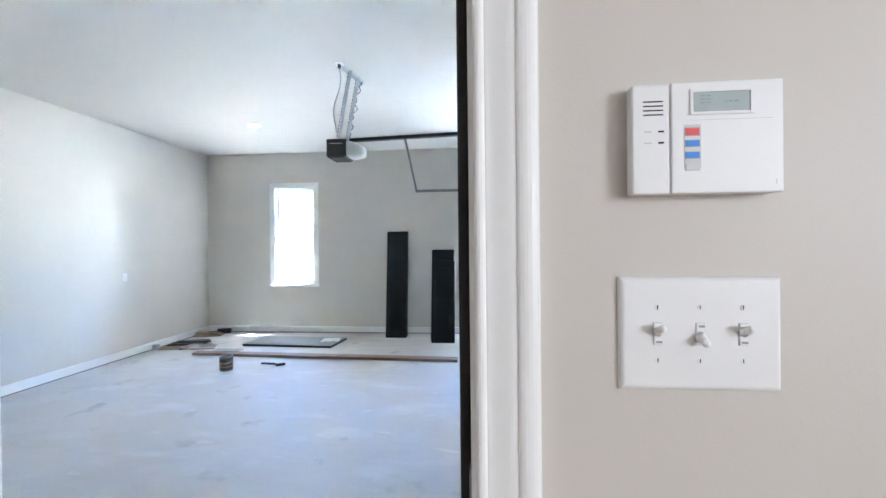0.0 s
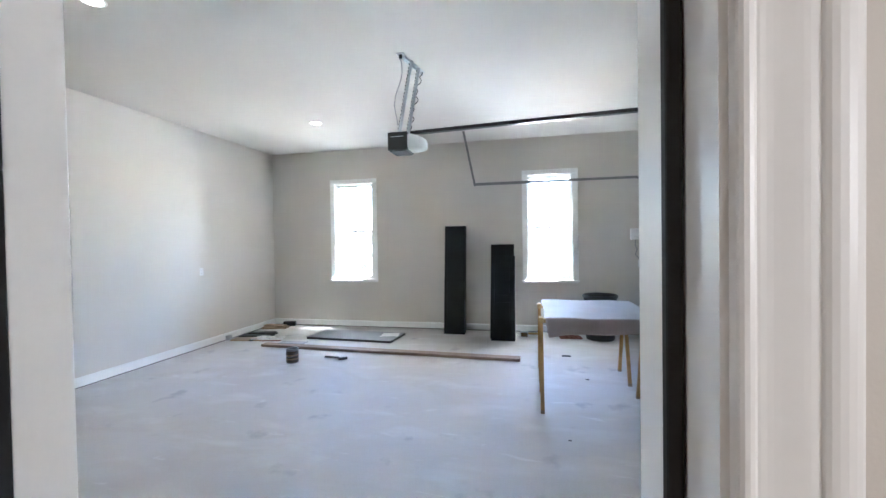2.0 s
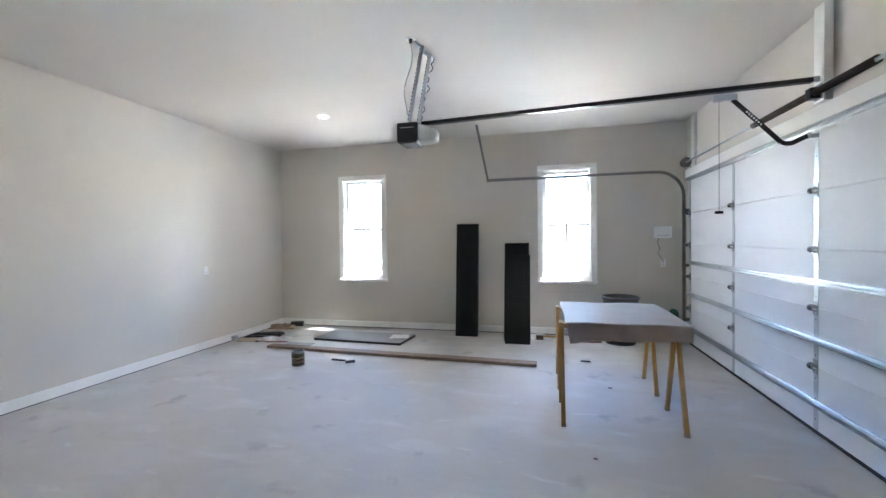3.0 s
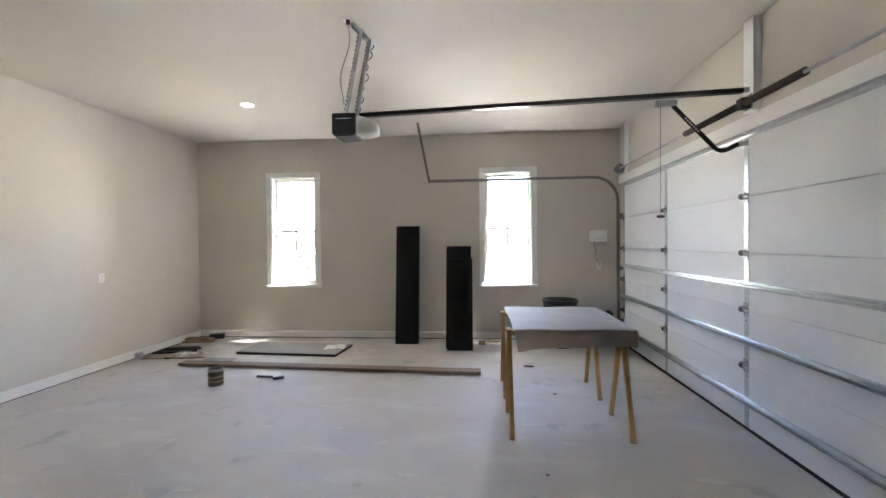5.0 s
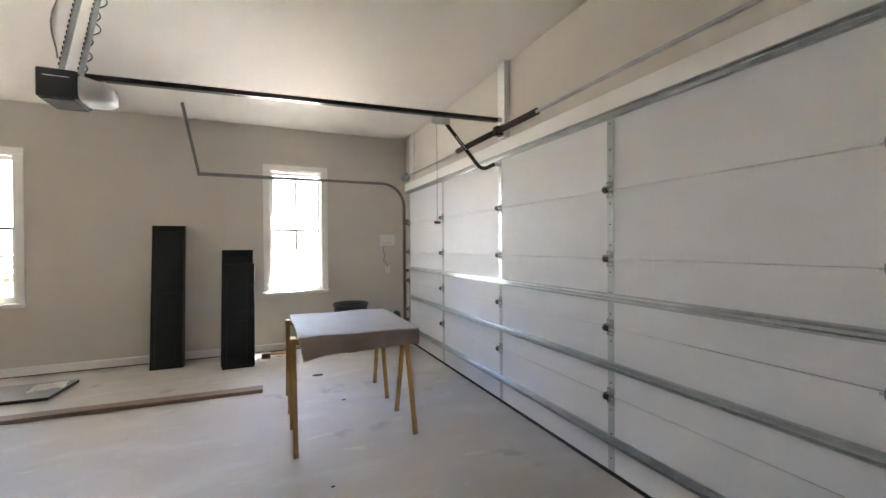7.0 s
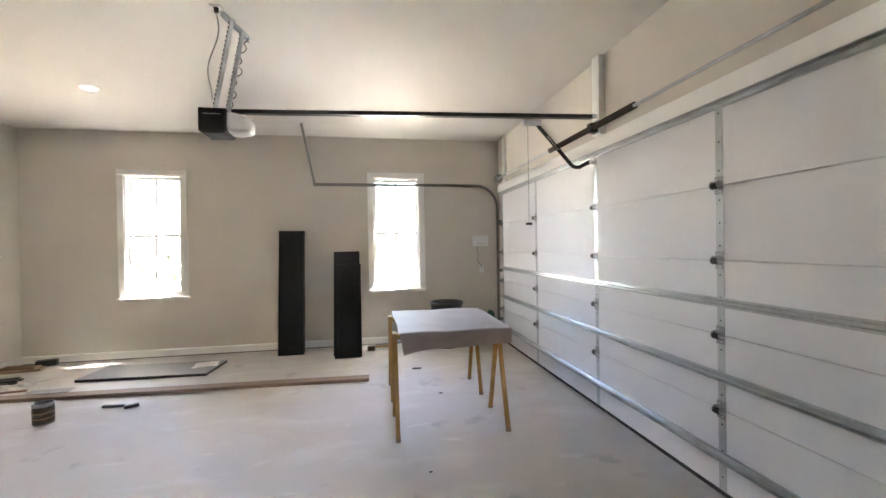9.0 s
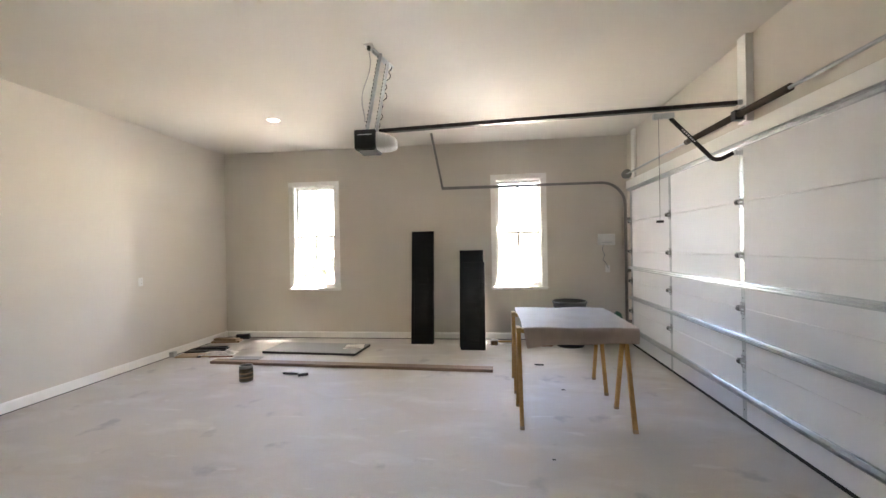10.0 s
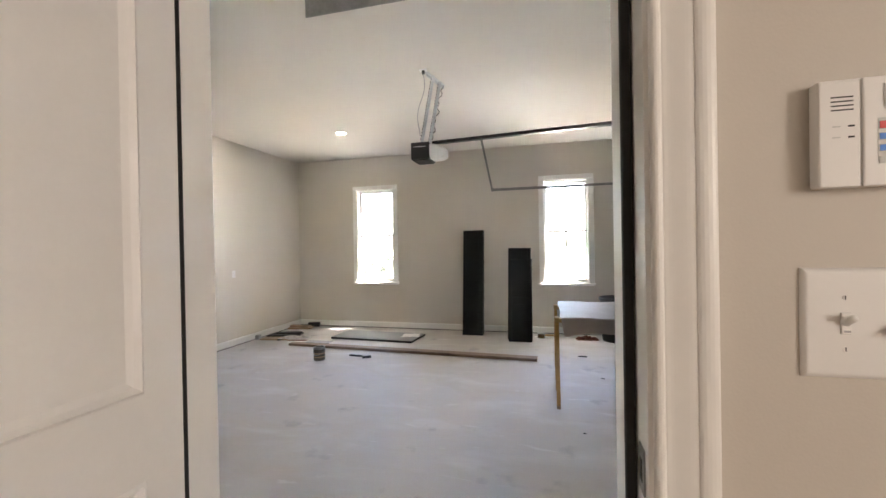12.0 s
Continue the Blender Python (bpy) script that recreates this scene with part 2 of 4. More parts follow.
def sweep(points, r, seg=8):
    """A round cord along points."""
    bm = bmesh.new()
    pts = [Vector(p) for p in points]
    rings = []
    for i, p in enumerate(pts):
        d = (pts[min(i + 1, len(pts) - 1)] - pts[max(i - 1, 0)]).normalized()
        ref = Vector((0, 0, 1)) if abs(d.z) < 0.9 else Vector((1, 0, 0))
        s = d.cross(ref).normalized()
        u = s.cross(d)
        rings.append([bm.verts.new(p + r * (math.cos(k * math.tau / seg) * s + math.sin(k * math.tau / seg) * u)) for k in range(seg)])
    for a, b in zip(rings, rings[1:]):
        for i in range(seg):
            bm.faces.new((a[i], a[(i + 1) % seg], b[(i + 1) % seg], b[i]))
    bm.faces.new(rings[0][::-1])
    bm.faces.new(rings[-1])
    return bm


def extrude_profile(profile, p, q, u, v):
    """A closed profile of (a, b) pairs, a along u and b along v, carried from p to q."""
    bm = bmesh.new()
    u, v = Vector(u), Vector(v)
    ends = [[bm.verts.new(Vector(e) + a * u + b * v) for a, b in profile] for e in (p, q)]
    k = len(profile)
    for i in range(k):
        bm.faces.new((ends[0][i], ends[0][(i + 1) % k], ends[1][(i + 1) % k], ends[1][i]))
    bm.faces.new(ends[0][::-1])
    bm.faces.new(ends[1])
    bmesh.ops.recalc_face_normals(bm, faces=bm.faces[:])
    return bm


def mesh_of(name, bm, material, smooth=False):
    me = bpy.data.meshes.new(name)
    bmesh.ops.recalc_face_normals(bm, faces=bm.faces[:])
    if smooth:
        for f in bm.faces:
            f.smooth = True
    bm.to_mesh(me)
    bm.free()
    me.materials.append(material)
    return me


def part(name, bm, material, parent, label="", smooth=False):
    ob = new(name, mesh_of(name, bm, material, smooth))
    ob.parent = parent
    if label:
        ob["label"] = label
    return ob


def thing(name, label, category, at=(0, 0, 0), group="", kind="", turn=0.0):
    ob = new(name)
    ob.empty_display_size = 0.1
    ob.matrix_world = pose(*at, 0, 0, turn)
    return tagged(ob, label, category, group, kind)


def solid(name, bm, material, label, category, kind="", group="", smooth=False):
    return tagged(new(name, mesh_of(name, bm, material, smooth)), label, category, group, kind)


# ---- the room ----
XL, XR, YN, YF, ZC = -2.905, 4.07, 0.17, 6.78, 3.31
HY = 0.026         # house face of the wall between
HF = 0.30          # house floor above the garage slab
DX0, DX1, DZ = 1.339, 2.150, 2.34   # house door opening
GY0, GY1, GZ = 0.96, 6.45, 2.39     # garage door opening
WIN = [(-1.590, -0.838), (1.968, 2.705)]
WZ0, WZ1 = 0.885, 2.68

solid("floor", bx(XL - 0.2, XR + 0.02, YN - 0.004, YF + 0.2, -0.12, 0.0), CONCRETE, "dusty grey concrete garage slab with pale smears", "floor", "structure")
solid("ceiling", bx(XL - 0.15, XR + 0.2, YN - 0.17, YF + 0.2, ZC, ZC + 0.12), CEIL, "flat painted garage ceiling", "ceiling", "structure")
solid("wall_west", bx(XL - 0.14, XL, YN, YF + 0.14, 0.004, ZC - 0.003), WALL, "smooth greige painted garage wall", "wall", "structure")


def wall_far():
    bm = bmesh.new()
    y0, y1, top = YF, YF + 0.14, ZC - 0.003
    xs = [XL + 0.002, WIN[0][0], WIN[0][1], WIN[1][0], WIN[1][1], XR + 0.14]
    for i in (0, 2, 4):
        box(bm, xs[i], xs[i + 1], y0, y1, 0.004, top)
    for a, b in WIN:
        box(bm, a, b, y0, y1, 0.004, WZ0)
        box(bm, a, b, y0, y1, WZ1, top)
    bmesh.ops.remove_doubles(bm, verts=bm.verts[:], dist=0.0005)
    return bm


solid("wall_north", wall_far(), WALL, "greige painted garage wall with two tall windows", "wall", "structure")


def wall_door():
    bm = bmesh.new()
    x0, x1, top = XR, XR + 0.14, ZC - 0.003
    box(bm, x0, x1, YN, GY0, 0.004, top)
    box(bm, x0, x1, GY1, YF - 0.002, 0.004, top)
    box(bm, x0, x1, GY0, GY1, GZ, top)
    return bm


solid("wall_east", wall_door(), WALL, "greige garage wall round the wide sectional door", "wall", "structure")


def wall_house():
    bm = bmesh.new()
    top = ZC - 0.003
    box(bm, XL - 0.14, DX0 - 0.02, HY, YN - 0.002, -0.1, top)
    box(bm, DX1 + 0.02, 5.4, HY, YN - 0.002, -0.1, top)
    box(bm, DX0 - 0.02, DX1 + 0.02, HY, YN - 0.002, DZ + 0.02, top)
    box(bm, DX0 - 0.02, DX1 + 0.02, HY, YN - 0.002, -0.1, HF - 0.02)
    return bm


solid("wall_south", wall_house(), HALL, "painted wall between the house and the garage", "wall", "structure")

# skirting boards
BASE = [(0, 0), (0.014, 0), (0.014, 0.085), (0.010, 0.098), (0.004, 0.105), (0, 0.105)]
solid("baseboard_north", extrude_profile(BASE, (XL + 0.016, YF, 0.012), (XR - 0.06, YF, 0.012), (0, -1, 0), (0, 0, 1)), TRIM,
      "white painted baseboard along the window wall", "baseboard", "structure")
solid("baseboard_west", extrude_profile(BASE, (XL, YN + 0.01, 0.012), (XL, YF, 0.012), (1, 0, 0), (0, 0, 1)), TRIM,
      "white painted baseboard along the bare wall", "baseboard", "structure")
# Dark strips fill the gap below the boards, shade put in as colour
for nm, bm in (("gap_shade_north", bx(XL + 0.02, XR - 0.06, YF - 0.007, YF - 0.001, 0.001, 0.012)), ("gap_shade_west", bx(XL + 0.001, XL + 0.007, YN + 0.01, YF, 0.001, 0.012))):
    solid(nm, bm, DARKSLOT, "dark strip put in for the shade under the baseboard", "gap", "structure")


# ---- windows ----
def window(nm, a, b):
    w = thing(nm, "white double-hung window with overexposed daylight behind", "window", kind="structure")
    c = 0.088
    y = YF
    part("casing", bx(a - c, a, y - 0.018, y - 0.001, WZ0 - 0.002, WZ1 - 0.002, 0.003), TRIM, w)
    part("casing", bx(b, b + c, y - 0.018, y - 0.001, WZ0 - 0.002, WZ1 - 0.002, 0.003), TRIM, w)
    part("casing", bx(a - c, b + c, y - 0.020, y - 0.001, WZ1, WZ1 + 0.075, 0.003), TRIM, w)
    part("window_sill", bx(a - c - 0.015, b + c + 0.015, y - 0.045, y + 0.06, WZ0 - 0.024, WZ0 - 0.003, 0.004), TRIM, w)
    part("apron", bx(a - c + 0.005, b + c - 0.005, y - 0.014, y - 0.001, WZ0 - 0.050, WZ0 - 0.026, 0.003), TRIM, w)
    t = 0.018
    for x0, x1 in ((a + 0.001, a + t), (b - t, b - 0.001)):
        part("jamb", bx(x0, x1, y + 0.001, y + 0.135, WZ0 + 0.001, WZ1 - 0.001), TRIM, w)
    part("jamb", bx(a + t, b - t, y + 0.001, y + 0.135, WZ1 - t, WZ1 - 0.001), TRIM, w)
    part("jamb", bx(a + t, b - t, y + 0.062, y + 0.139, WZ0 - 0.003, WZ0 + t), TRIM, w)
    mid = 1.785
    for nm2, z0, z1, yy in (("lower_sash", WZ0 + t, mid + 0.016, y + 0.066), ("upper_sash", mid - 0.016, WZ1 - t, y + 0.098)):
        x0, x1, s = a + t + 0.001, b - t - 0.001, 0.036
        bm = bmesh.new()
        box(bm, x0, x0 + s, yy, yy + 0.028, z0, z1)
        box(bm, x1 - s, x1, yy, yy + 0.028, z0, z1)
        box(bm, x0 + s, x1 - s, yy, yy + 0.028, z0, z0 + (0.055 if nm2 == "lower_sash" else 0.032))
        box(bm, x0 + s, x1 - s, yy, yy + 0.028, z1 - (0.032 if nm2 == "lower_sash" else 0.05), z1)
        sash = part(nm2, bm, TRIM, w)
        part("muntin", bx((a + b) / 2 - 0.017, (a + b) / 2 + 0.017, yy + 0.009, yy + 0.020, z0 + 0.03, z1 - 0.03), TRIM, sash)
        pane = part("pane", bx(x0 + s - 0.004, x1 - s + 0.004, yy + 0.012, yy + 0.016, z0 + 0.03, z1 - 0.03), GLASS, sash)
        pane.visible_shadow = False
    part("meeting_gasket", bx(a + 0.03, b - 0.03, y + 0.058, y + 0.0655, mid - 0.010, mid + 0.014), RUBBER, w)
    part("sash_lock", bx((a + b) / 2 - 0.03, (a + b) / 2 + 0.03, y + 0.068, y + 0.092, mid + 0.017, mid + 0.03, 0.003), TRIM, w)
    return w


window("window_1", *WIN[0])
window("window_2", *WIN[1])

# ---- house side ----
solid("hall_floor", bx(0.2, 5.2, -3.2, HY - 0.002, HF - 0.1, HF), HALLFLOOR, "brown wooden hall floor", "floor", "structure")
solid("hall_ceiling", bx(0.1, 5.34, -3.34, HY - 0.002, 2.95, 3.05), CEIL, "painted hall ceiling", "ceiling", "structure")
solid("hall_wall_west", bx(0.1, 0.2, -3.2, HY - 0.002, 0, 2.947), HALL, "painted hall wall", "wall", "structure")


# Added unseen recess, closed at the back, that holds a fill lamp
def hall_east():
    bm = bmesh.new()
    x0, x1, a, b = 5.203, 5.34, -3.15, -1.45
    box(bm, x0, x1, -3.34, a, 0, 2.947)
    box(bm, x0, x1, b, HY - 0.002, 0, 2.947)
    box(bm, x0, x1, a, b, 0, 1.25)
    box(bm, x0, x1, a, b, 2.65, 2.947)
    box(bm, x1 - 0.03, x1, a, b, 1.25, 2.65)
    return bm


solid("hall_wall_east", hall_east(), HALL, "painted hall wall with an added closed recess for a fill lamp", "wall", "structure")


# Second made-up recess behind the camera, no real window in it
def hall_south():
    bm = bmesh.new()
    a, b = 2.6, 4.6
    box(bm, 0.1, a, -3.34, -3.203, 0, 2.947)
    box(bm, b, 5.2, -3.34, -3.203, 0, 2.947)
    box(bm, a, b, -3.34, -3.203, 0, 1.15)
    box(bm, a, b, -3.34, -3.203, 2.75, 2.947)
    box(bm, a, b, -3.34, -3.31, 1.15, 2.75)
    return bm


solid("hall_wall_south", hall_south(), HALL, "painted hall wall with an added closed recess for a fill lamp", "wall", "structure")
# Fill lamp added out of view, softens shadows on the keypad wall
hs = new("hall_south_fill", bpy.data.lights.new("hall_south_fill", "AREA"))
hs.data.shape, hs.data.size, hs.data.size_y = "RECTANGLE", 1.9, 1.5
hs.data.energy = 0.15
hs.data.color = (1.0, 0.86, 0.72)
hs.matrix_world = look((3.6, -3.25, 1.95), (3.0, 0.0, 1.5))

# Area lamp added out of view to light the hall from the right
hl = new("hall_east_fill", bpy.data.lights.new("hall_east_fill", "AREA"))
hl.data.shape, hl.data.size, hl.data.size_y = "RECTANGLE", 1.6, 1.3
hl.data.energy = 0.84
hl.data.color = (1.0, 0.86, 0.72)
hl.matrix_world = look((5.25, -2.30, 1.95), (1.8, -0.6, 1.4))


def doorway():
    d = thing("door_frame", "white painted door frame with black weatherstrip", "door frame", kind="structure")
    # jambs with a rebate for the door and a stop behind it
    part("jamb", bx(DX1 + 0.001, DX1 + 0.019, HY - 0.012, YN + 0.004, HF, DZ), TRIM, d)
    part("jamb", bx(DX0 - 0.019, DX0 - 0.001, HY - 0.012, YN + 0.004, HF, DZ), TRIM, d)
    part("jamb", bx(DX0 - 0.019, DX1 + 0.019, HY - 0.012, YN + 0.004, DZ + 0.001, DZ + 0.019), TRIM, d)
    part("stop", bx(DX1 - 0.013, DX1, 0.091, YN + 0.002, HF, DZ, 0.002), TRIM, d)
    part("stop", bx(DX0, DX0 + 0.013, 0.091, YN + 0.002, HF, DZ, 0.002), TRIM, d)
    part("stop", bx(DX0 + 0.013, DX1 - 0.013, 0.091, YN + 0.002, DZ - 0.013, DZ, 0.002), TRIM, d)
    part("weatherstrip", bx(DX1 - 0.0145, DX1 - 0.001, 0.074, 0.0905, HF, DZ, 0.003), RUBBER, d, "black foam weatherstrip")
    part("weatherstrip", bx(DX0 + 0.001, DX0 + 0.0215, 0.066, 0.0905, HF, DZ, 0.003), RUBBER, d, "black foam weatherstrip")
    part("threshold", bx(DX0, DX1, HY - 0.01, YN + 0.03, HF - 0.018, HF + 0.012, 0.004), GALV, d, "metal threshold")
    # moulded casing on the house side
    prof = [(0.0, 0.0), (0.0, 0.010)]
    for k in range(7):
        a = math.pi * k / 6
        prof.append((0.006 - 0.006 * math.cos(a), 0.010 + 0.005 * math.sin(a)))
    for k in range(9):
        f = k / 8
        prof.append((0.014 + 0.030 * f, 0.0105 + 0.0045 * (1 - math.cos(f * math.pi)) / 2))
    for k in range(9):
        a = math.pi * k / 8
        prof.append((0.0575 - 0.0115 * math.cos(a), 0.0150 + 0.005 * math.sin(a)))
    prof += [(0.069, 0.010), (0.069, 0.0)]
    part("casing", extrude_profile(prof, (DX1 + 0.007, HY - 0.012, HF), (DX1 + 0.007, HY - 0.012, DZ + 0.07), (1, 0, 0), (0, -1, 0)), TRIM, d)
    part("casing", extrude_profile(prof, (DX0 - 0.007, HY - 0.012, HF), (DX0 - 0.007, HY - 0.012, DZ + 0.07), (-1, 0, 0), (0, -1, 0)), TRIM, d)
    part("casing", extrude_profile(prof, (DX0 - 0.007, HY - 0.012, DZ + 0.008), (DX1 + 0.007, HY - 0.012, DZ + 0.008), (0, 0, 1), (0, -1, 0)), TRIM, d)
    s = part("strike_plate", bx(DX1 - 0.002, DX1 + 0.0005, 0.028, 0.058, 1.225, 1.285, 0.0008), STEEL, d, "steel strike plate")
    part("latch_hole", bx(DX1 - 0.0028, DX1 - 0.0015, 0.035, 0.049, 1.24, 1.27), DARKSLOT, s)


doorway()
solid("hall_wall_shim", bx(DX1 + 0.0205, DX1 + 0.08, HY - 0.0118, HY - 0.0005, HF, DZ + 0.08), TRIM, "flat white trim behind the door casing", "trim", "structure")


def house_door():
    """Panel door standing open into the hall, its face along y."""
    x0, x1 = 1.341, 1.379
    d = thing("door_1", "white moulded two-panel door standing open", "door", kind="structure")
    y1, y0 = 0.062, -0.70
    st = 0.072
    p0, p1, zlo, zhi = y0 + 0.09, y1 - st, 1.315, DZ - 0.13
    bm = bmesh.new()
    z0, z1 = HF + 0.012, DZ - 0.004
    box(bm, x0, x1, y0, p0, z0, z1)
    box(bm, x0, x1, p1, y1, z0, z1)
    for a, b in ((z0, HF + 0.22), (1.17, zlo), (zhi, z1)):
        box(bm, x0, x1, p0, p1, a, b)
    part("stiles_and_rails", bm, DOORPAINT, d)
    for a, b in ((HF + 0.22, 1.17), (zlo, zhi)):
        bm = bmesh.new()
        o = [(p0, a), (p1, a), (p1, b), (p0, b)]
        def ring(inset, x):
            return [bm.verts.new((x, y + (inset if y == p0 else -inset), z + (inset if z == a else -inset))) for y, z in o]
        rs = [ring(0.0, x1 - 0.0005), ring(0.006, x1 + 0.004), ring(0.014, x1 - 0.004), ring(0.024, x1 - 0.009), ring(0.034, x1 - 0.009)]
        for r0, r1 in zip(rs, rs[1:]):
            for i in range(4):
                bm.faces.new((r0[i], r0[(i + 1) % 4], r1[(i + 1) % 4], r1[i]))
        bm.faces.new(rs[-1])
        back = [bm.verts.new((x0 + 0.006, v.co.y, v.co.z)) for v in rs[0]]
        bm.faces.new(back[::-1])
        part("panel", bm, DOORPAINT, d)
    for z in (HF + 0.25, HF + 1.02, HF + 1.80):
        part("hinge", rod((1.345, 0.006, z - 0.045), (1.345, 0.006, z + 0.045), 0.007), STEEL, d)


house_door()


# ---- switch plate and keypad ----
def switch_plate():
    x0, x1, z0, z1 = 2.317, 2.488, 1.394, 1.520
    t = thing("light_switch", "white three-gang toggle switch plate on the wall", "light switch", ((x0 + x1) / 2, HY, (z0 + z1) / 2))
    w, h = (x1 - x0) / 2, (z1 - z0) / 2
    bm = bx(-w, w, -0.0065, -0.0002, -h, h)
    es = [e for e in bm.edges if all(v.co.y < -0.003 for v in e.verts)]
    bmesh.ops.bevel(bm, geom=es, offset=0.0062, segments=5, affect="EDGES", profile=0.5)
    part("plate", bm, WHITEPLASTIC, t, smooth=False)
    for k, up in ((-1, 1), (0, -1), (1, 1)):
        cx = k * 0.0447
        slot = part("toggle_slot", bx(cx - 0.0050, cx + 0.0050, -0.0068, -0.006, -0.0125, 0.0125), GREYKEY, t)
        part("slot_liner", bx(cx - 0.0044, cx + 0.0044, -0.0082, -0.0062, -0.0119 if up > 0 else -0.0119 + 0.004, 0.0119 if up < 0 else 0.0119, 0.0006), WHITEPLASTIC, slot)
        part("slot_shadow", bx(cx - 0.0022, cx + 0.0040, -0.0086, -0.0080, -up * 0.0088 - 0.0012, -up * 0.0088 + 0.0012), STEEL, slot)
        bm = bmesh.new()
        cyl(bm, (cx, -0.006, up * 0.0015), (cx, -0.0185, up * 0.0075), 0.0052, 0.0043, 14)
        bmesh.ops.create_uvsphere(bm, u_segments=12, v_segments=8, radius=0.0044, matrix=Matrix.Translation((cx, -0.0185, up * 0.0075)))
        part("toggle", bm, WHITEPLASTIC, t, smooth=True)
        for e in (-1, 1):
            sc = part("screw", rod((cx, -0.006, e * 0.0292), (cx, -0.0070, e * 0.0292), 0.0030, 0.0028, 12), WHITEPLASTIC, t)
            part("screw_slot", bx(cx - 0.0005, cx + 0.0005, -0.0073, -0.0068, e * 0.0292 - 0.0022, e * 0.0292 + 0.0024), DARKSLOT, sc)


switch_plate()


def keypad():
    """Alarm keypad: body, hinged flap, display and colour keys."""
    x0, x1, z0, z1 = 2.328, 2.479, 1.610, 1.729
    t = thing("alarm_keypad", "white plastic alarm keypad with grey display and coloured keys", "keypad", ((x0 + x1) / 2, HY, (z0 + z1) / 2))
    t.scale = (1, 0.75, 1)
    w, h = (x1 - x0) / 2, (z1 - z0) / 2
    part("body", bx(-w, w, -0.024, -0.0005, -h, h, 0.003, 3), WHITEPLASTIC, t)
    # left cap with the speaker slots
    part("speaker_cap", bx(-w - 0.0005, -w + 0.0375, -0.0275, -0.0235, -h - 0.0003, h - 0.003, 0.0018), WHITEPLASTIC, t)
    part("flap", bx(-w + 0.0395, w + 0.0005, -0.0285, -0.0235, -h - 0.0003, h - 0.001, 0.0018), WHITEPLASTIC, t)
    for k in range(4):
        z = h - 0.0205 - k * 0.0047
        part("speaker_slot", bx(-w + 0.0105, -w + 0.0310, -0.0279, -0.0272, z - 0.0007, z + 0.0007), DARKSLOT, t)
    for z in (h - 0.0525, h - 0.0645):
        part("status_light", bx(-w + 0.0260, -w + 0.0320, -0.0281, -0.0272, z - 0.001, z + 0.001, 0.0004), DARKSLOT, t)
        part("status_legend", bx(-w + 0.0115, -w + 0.0190, -0.0278, -0.0272, z - 0.0008, z + 0.0006), GREYKEY, t)
    lx0, lx1, lz0, lz1 = -w + 0.0610, -w + 0.1185, h - 0.0335, h - 0.0125
    bm = bmesh.new()
    for q in ((lx0 - 0.003, lx0, lz0 - 0.003, lz1 + 0.003), (lx1, lx1 + 0.004, lz0 - 0.003, lz1 + 0.003), (lx0, lx1, lz0 - 0.003, lz0), (lx0, lx1, lz1, lz1 + 0.003)):
        box(bm, q[0], q[1], -0.0305, -0.0283, q[2], q[3])
    part("bezel", bm, WHITEPLASTIC, t)
    dsp = part("display", bx(lx0, lx1, -0.0289, -0.0282, lz0, lz1), LCD, t, "grey-green liquid crystal display")
    for x in (0.0075, 0.0135):
        for z0, z1 in ((0.0090, 0.0102), (0.0128, 0.0140), (0.0165, 0.0177)):
            part("digit_bar", bx(lx0 + x, lx0 + x + 0.0045, -0.0291, -0.0288, lz0 + z0, lz0 + z1), LCDINK, dsp)
    for x, w2 in ((0.033, 0.0015), (0.036, 0.0035), (0.041, 0.0050)):
        part("digit_bar", bx(lx0 + x, lx0 + x + w2, -0.0291, -0.0288, lz0 + 0.0095, lz0 + 0.0115), LCDINK, dsp)
    part("flap_seam", bx(lx0 - 0.003, w - 0.010, -0.0287, -0.0284, lz0 - 0.0085, lz0 - 0.0080), GREYKEY, t)
    kx = -w + 0.0525
    part("key_strip", bx(kx - 0.0005, kx + 0.0165, -0.0290, -0.0283, h - 0.0925, h - 0.0465), GREYKEY, t)
    for k, (m, hh) in enumerate(((RED, 0.0080), (BLUE, 0.0066), (BLUE, 0.0066), (GREYKEY, 0.007))):
        z = h - 0.0540 - k * 0.0124
        part("key_surround", bx(kx, kx + 0.0155, -0.0294, -0.0288, z - hh / 2 - 0.0006, z + hh / 2 + 0.0006), STEEL if k < 3 else GREYKEY, t)
        part("key", bx(kx + 0.0007, kx + 0.0148, -0.0302, -0.0290, z - hh / 2, z + hh / 2, 0.0006), m, t, ("red key", "blue key", "blue key", "grey key")[k])
    part("maker_mark", bx(w - 0.0075, w - 0.0065, -0.0289, -0.0284, -h + 0.008, -h + 0.013), GREYKEY, t)


keypad()


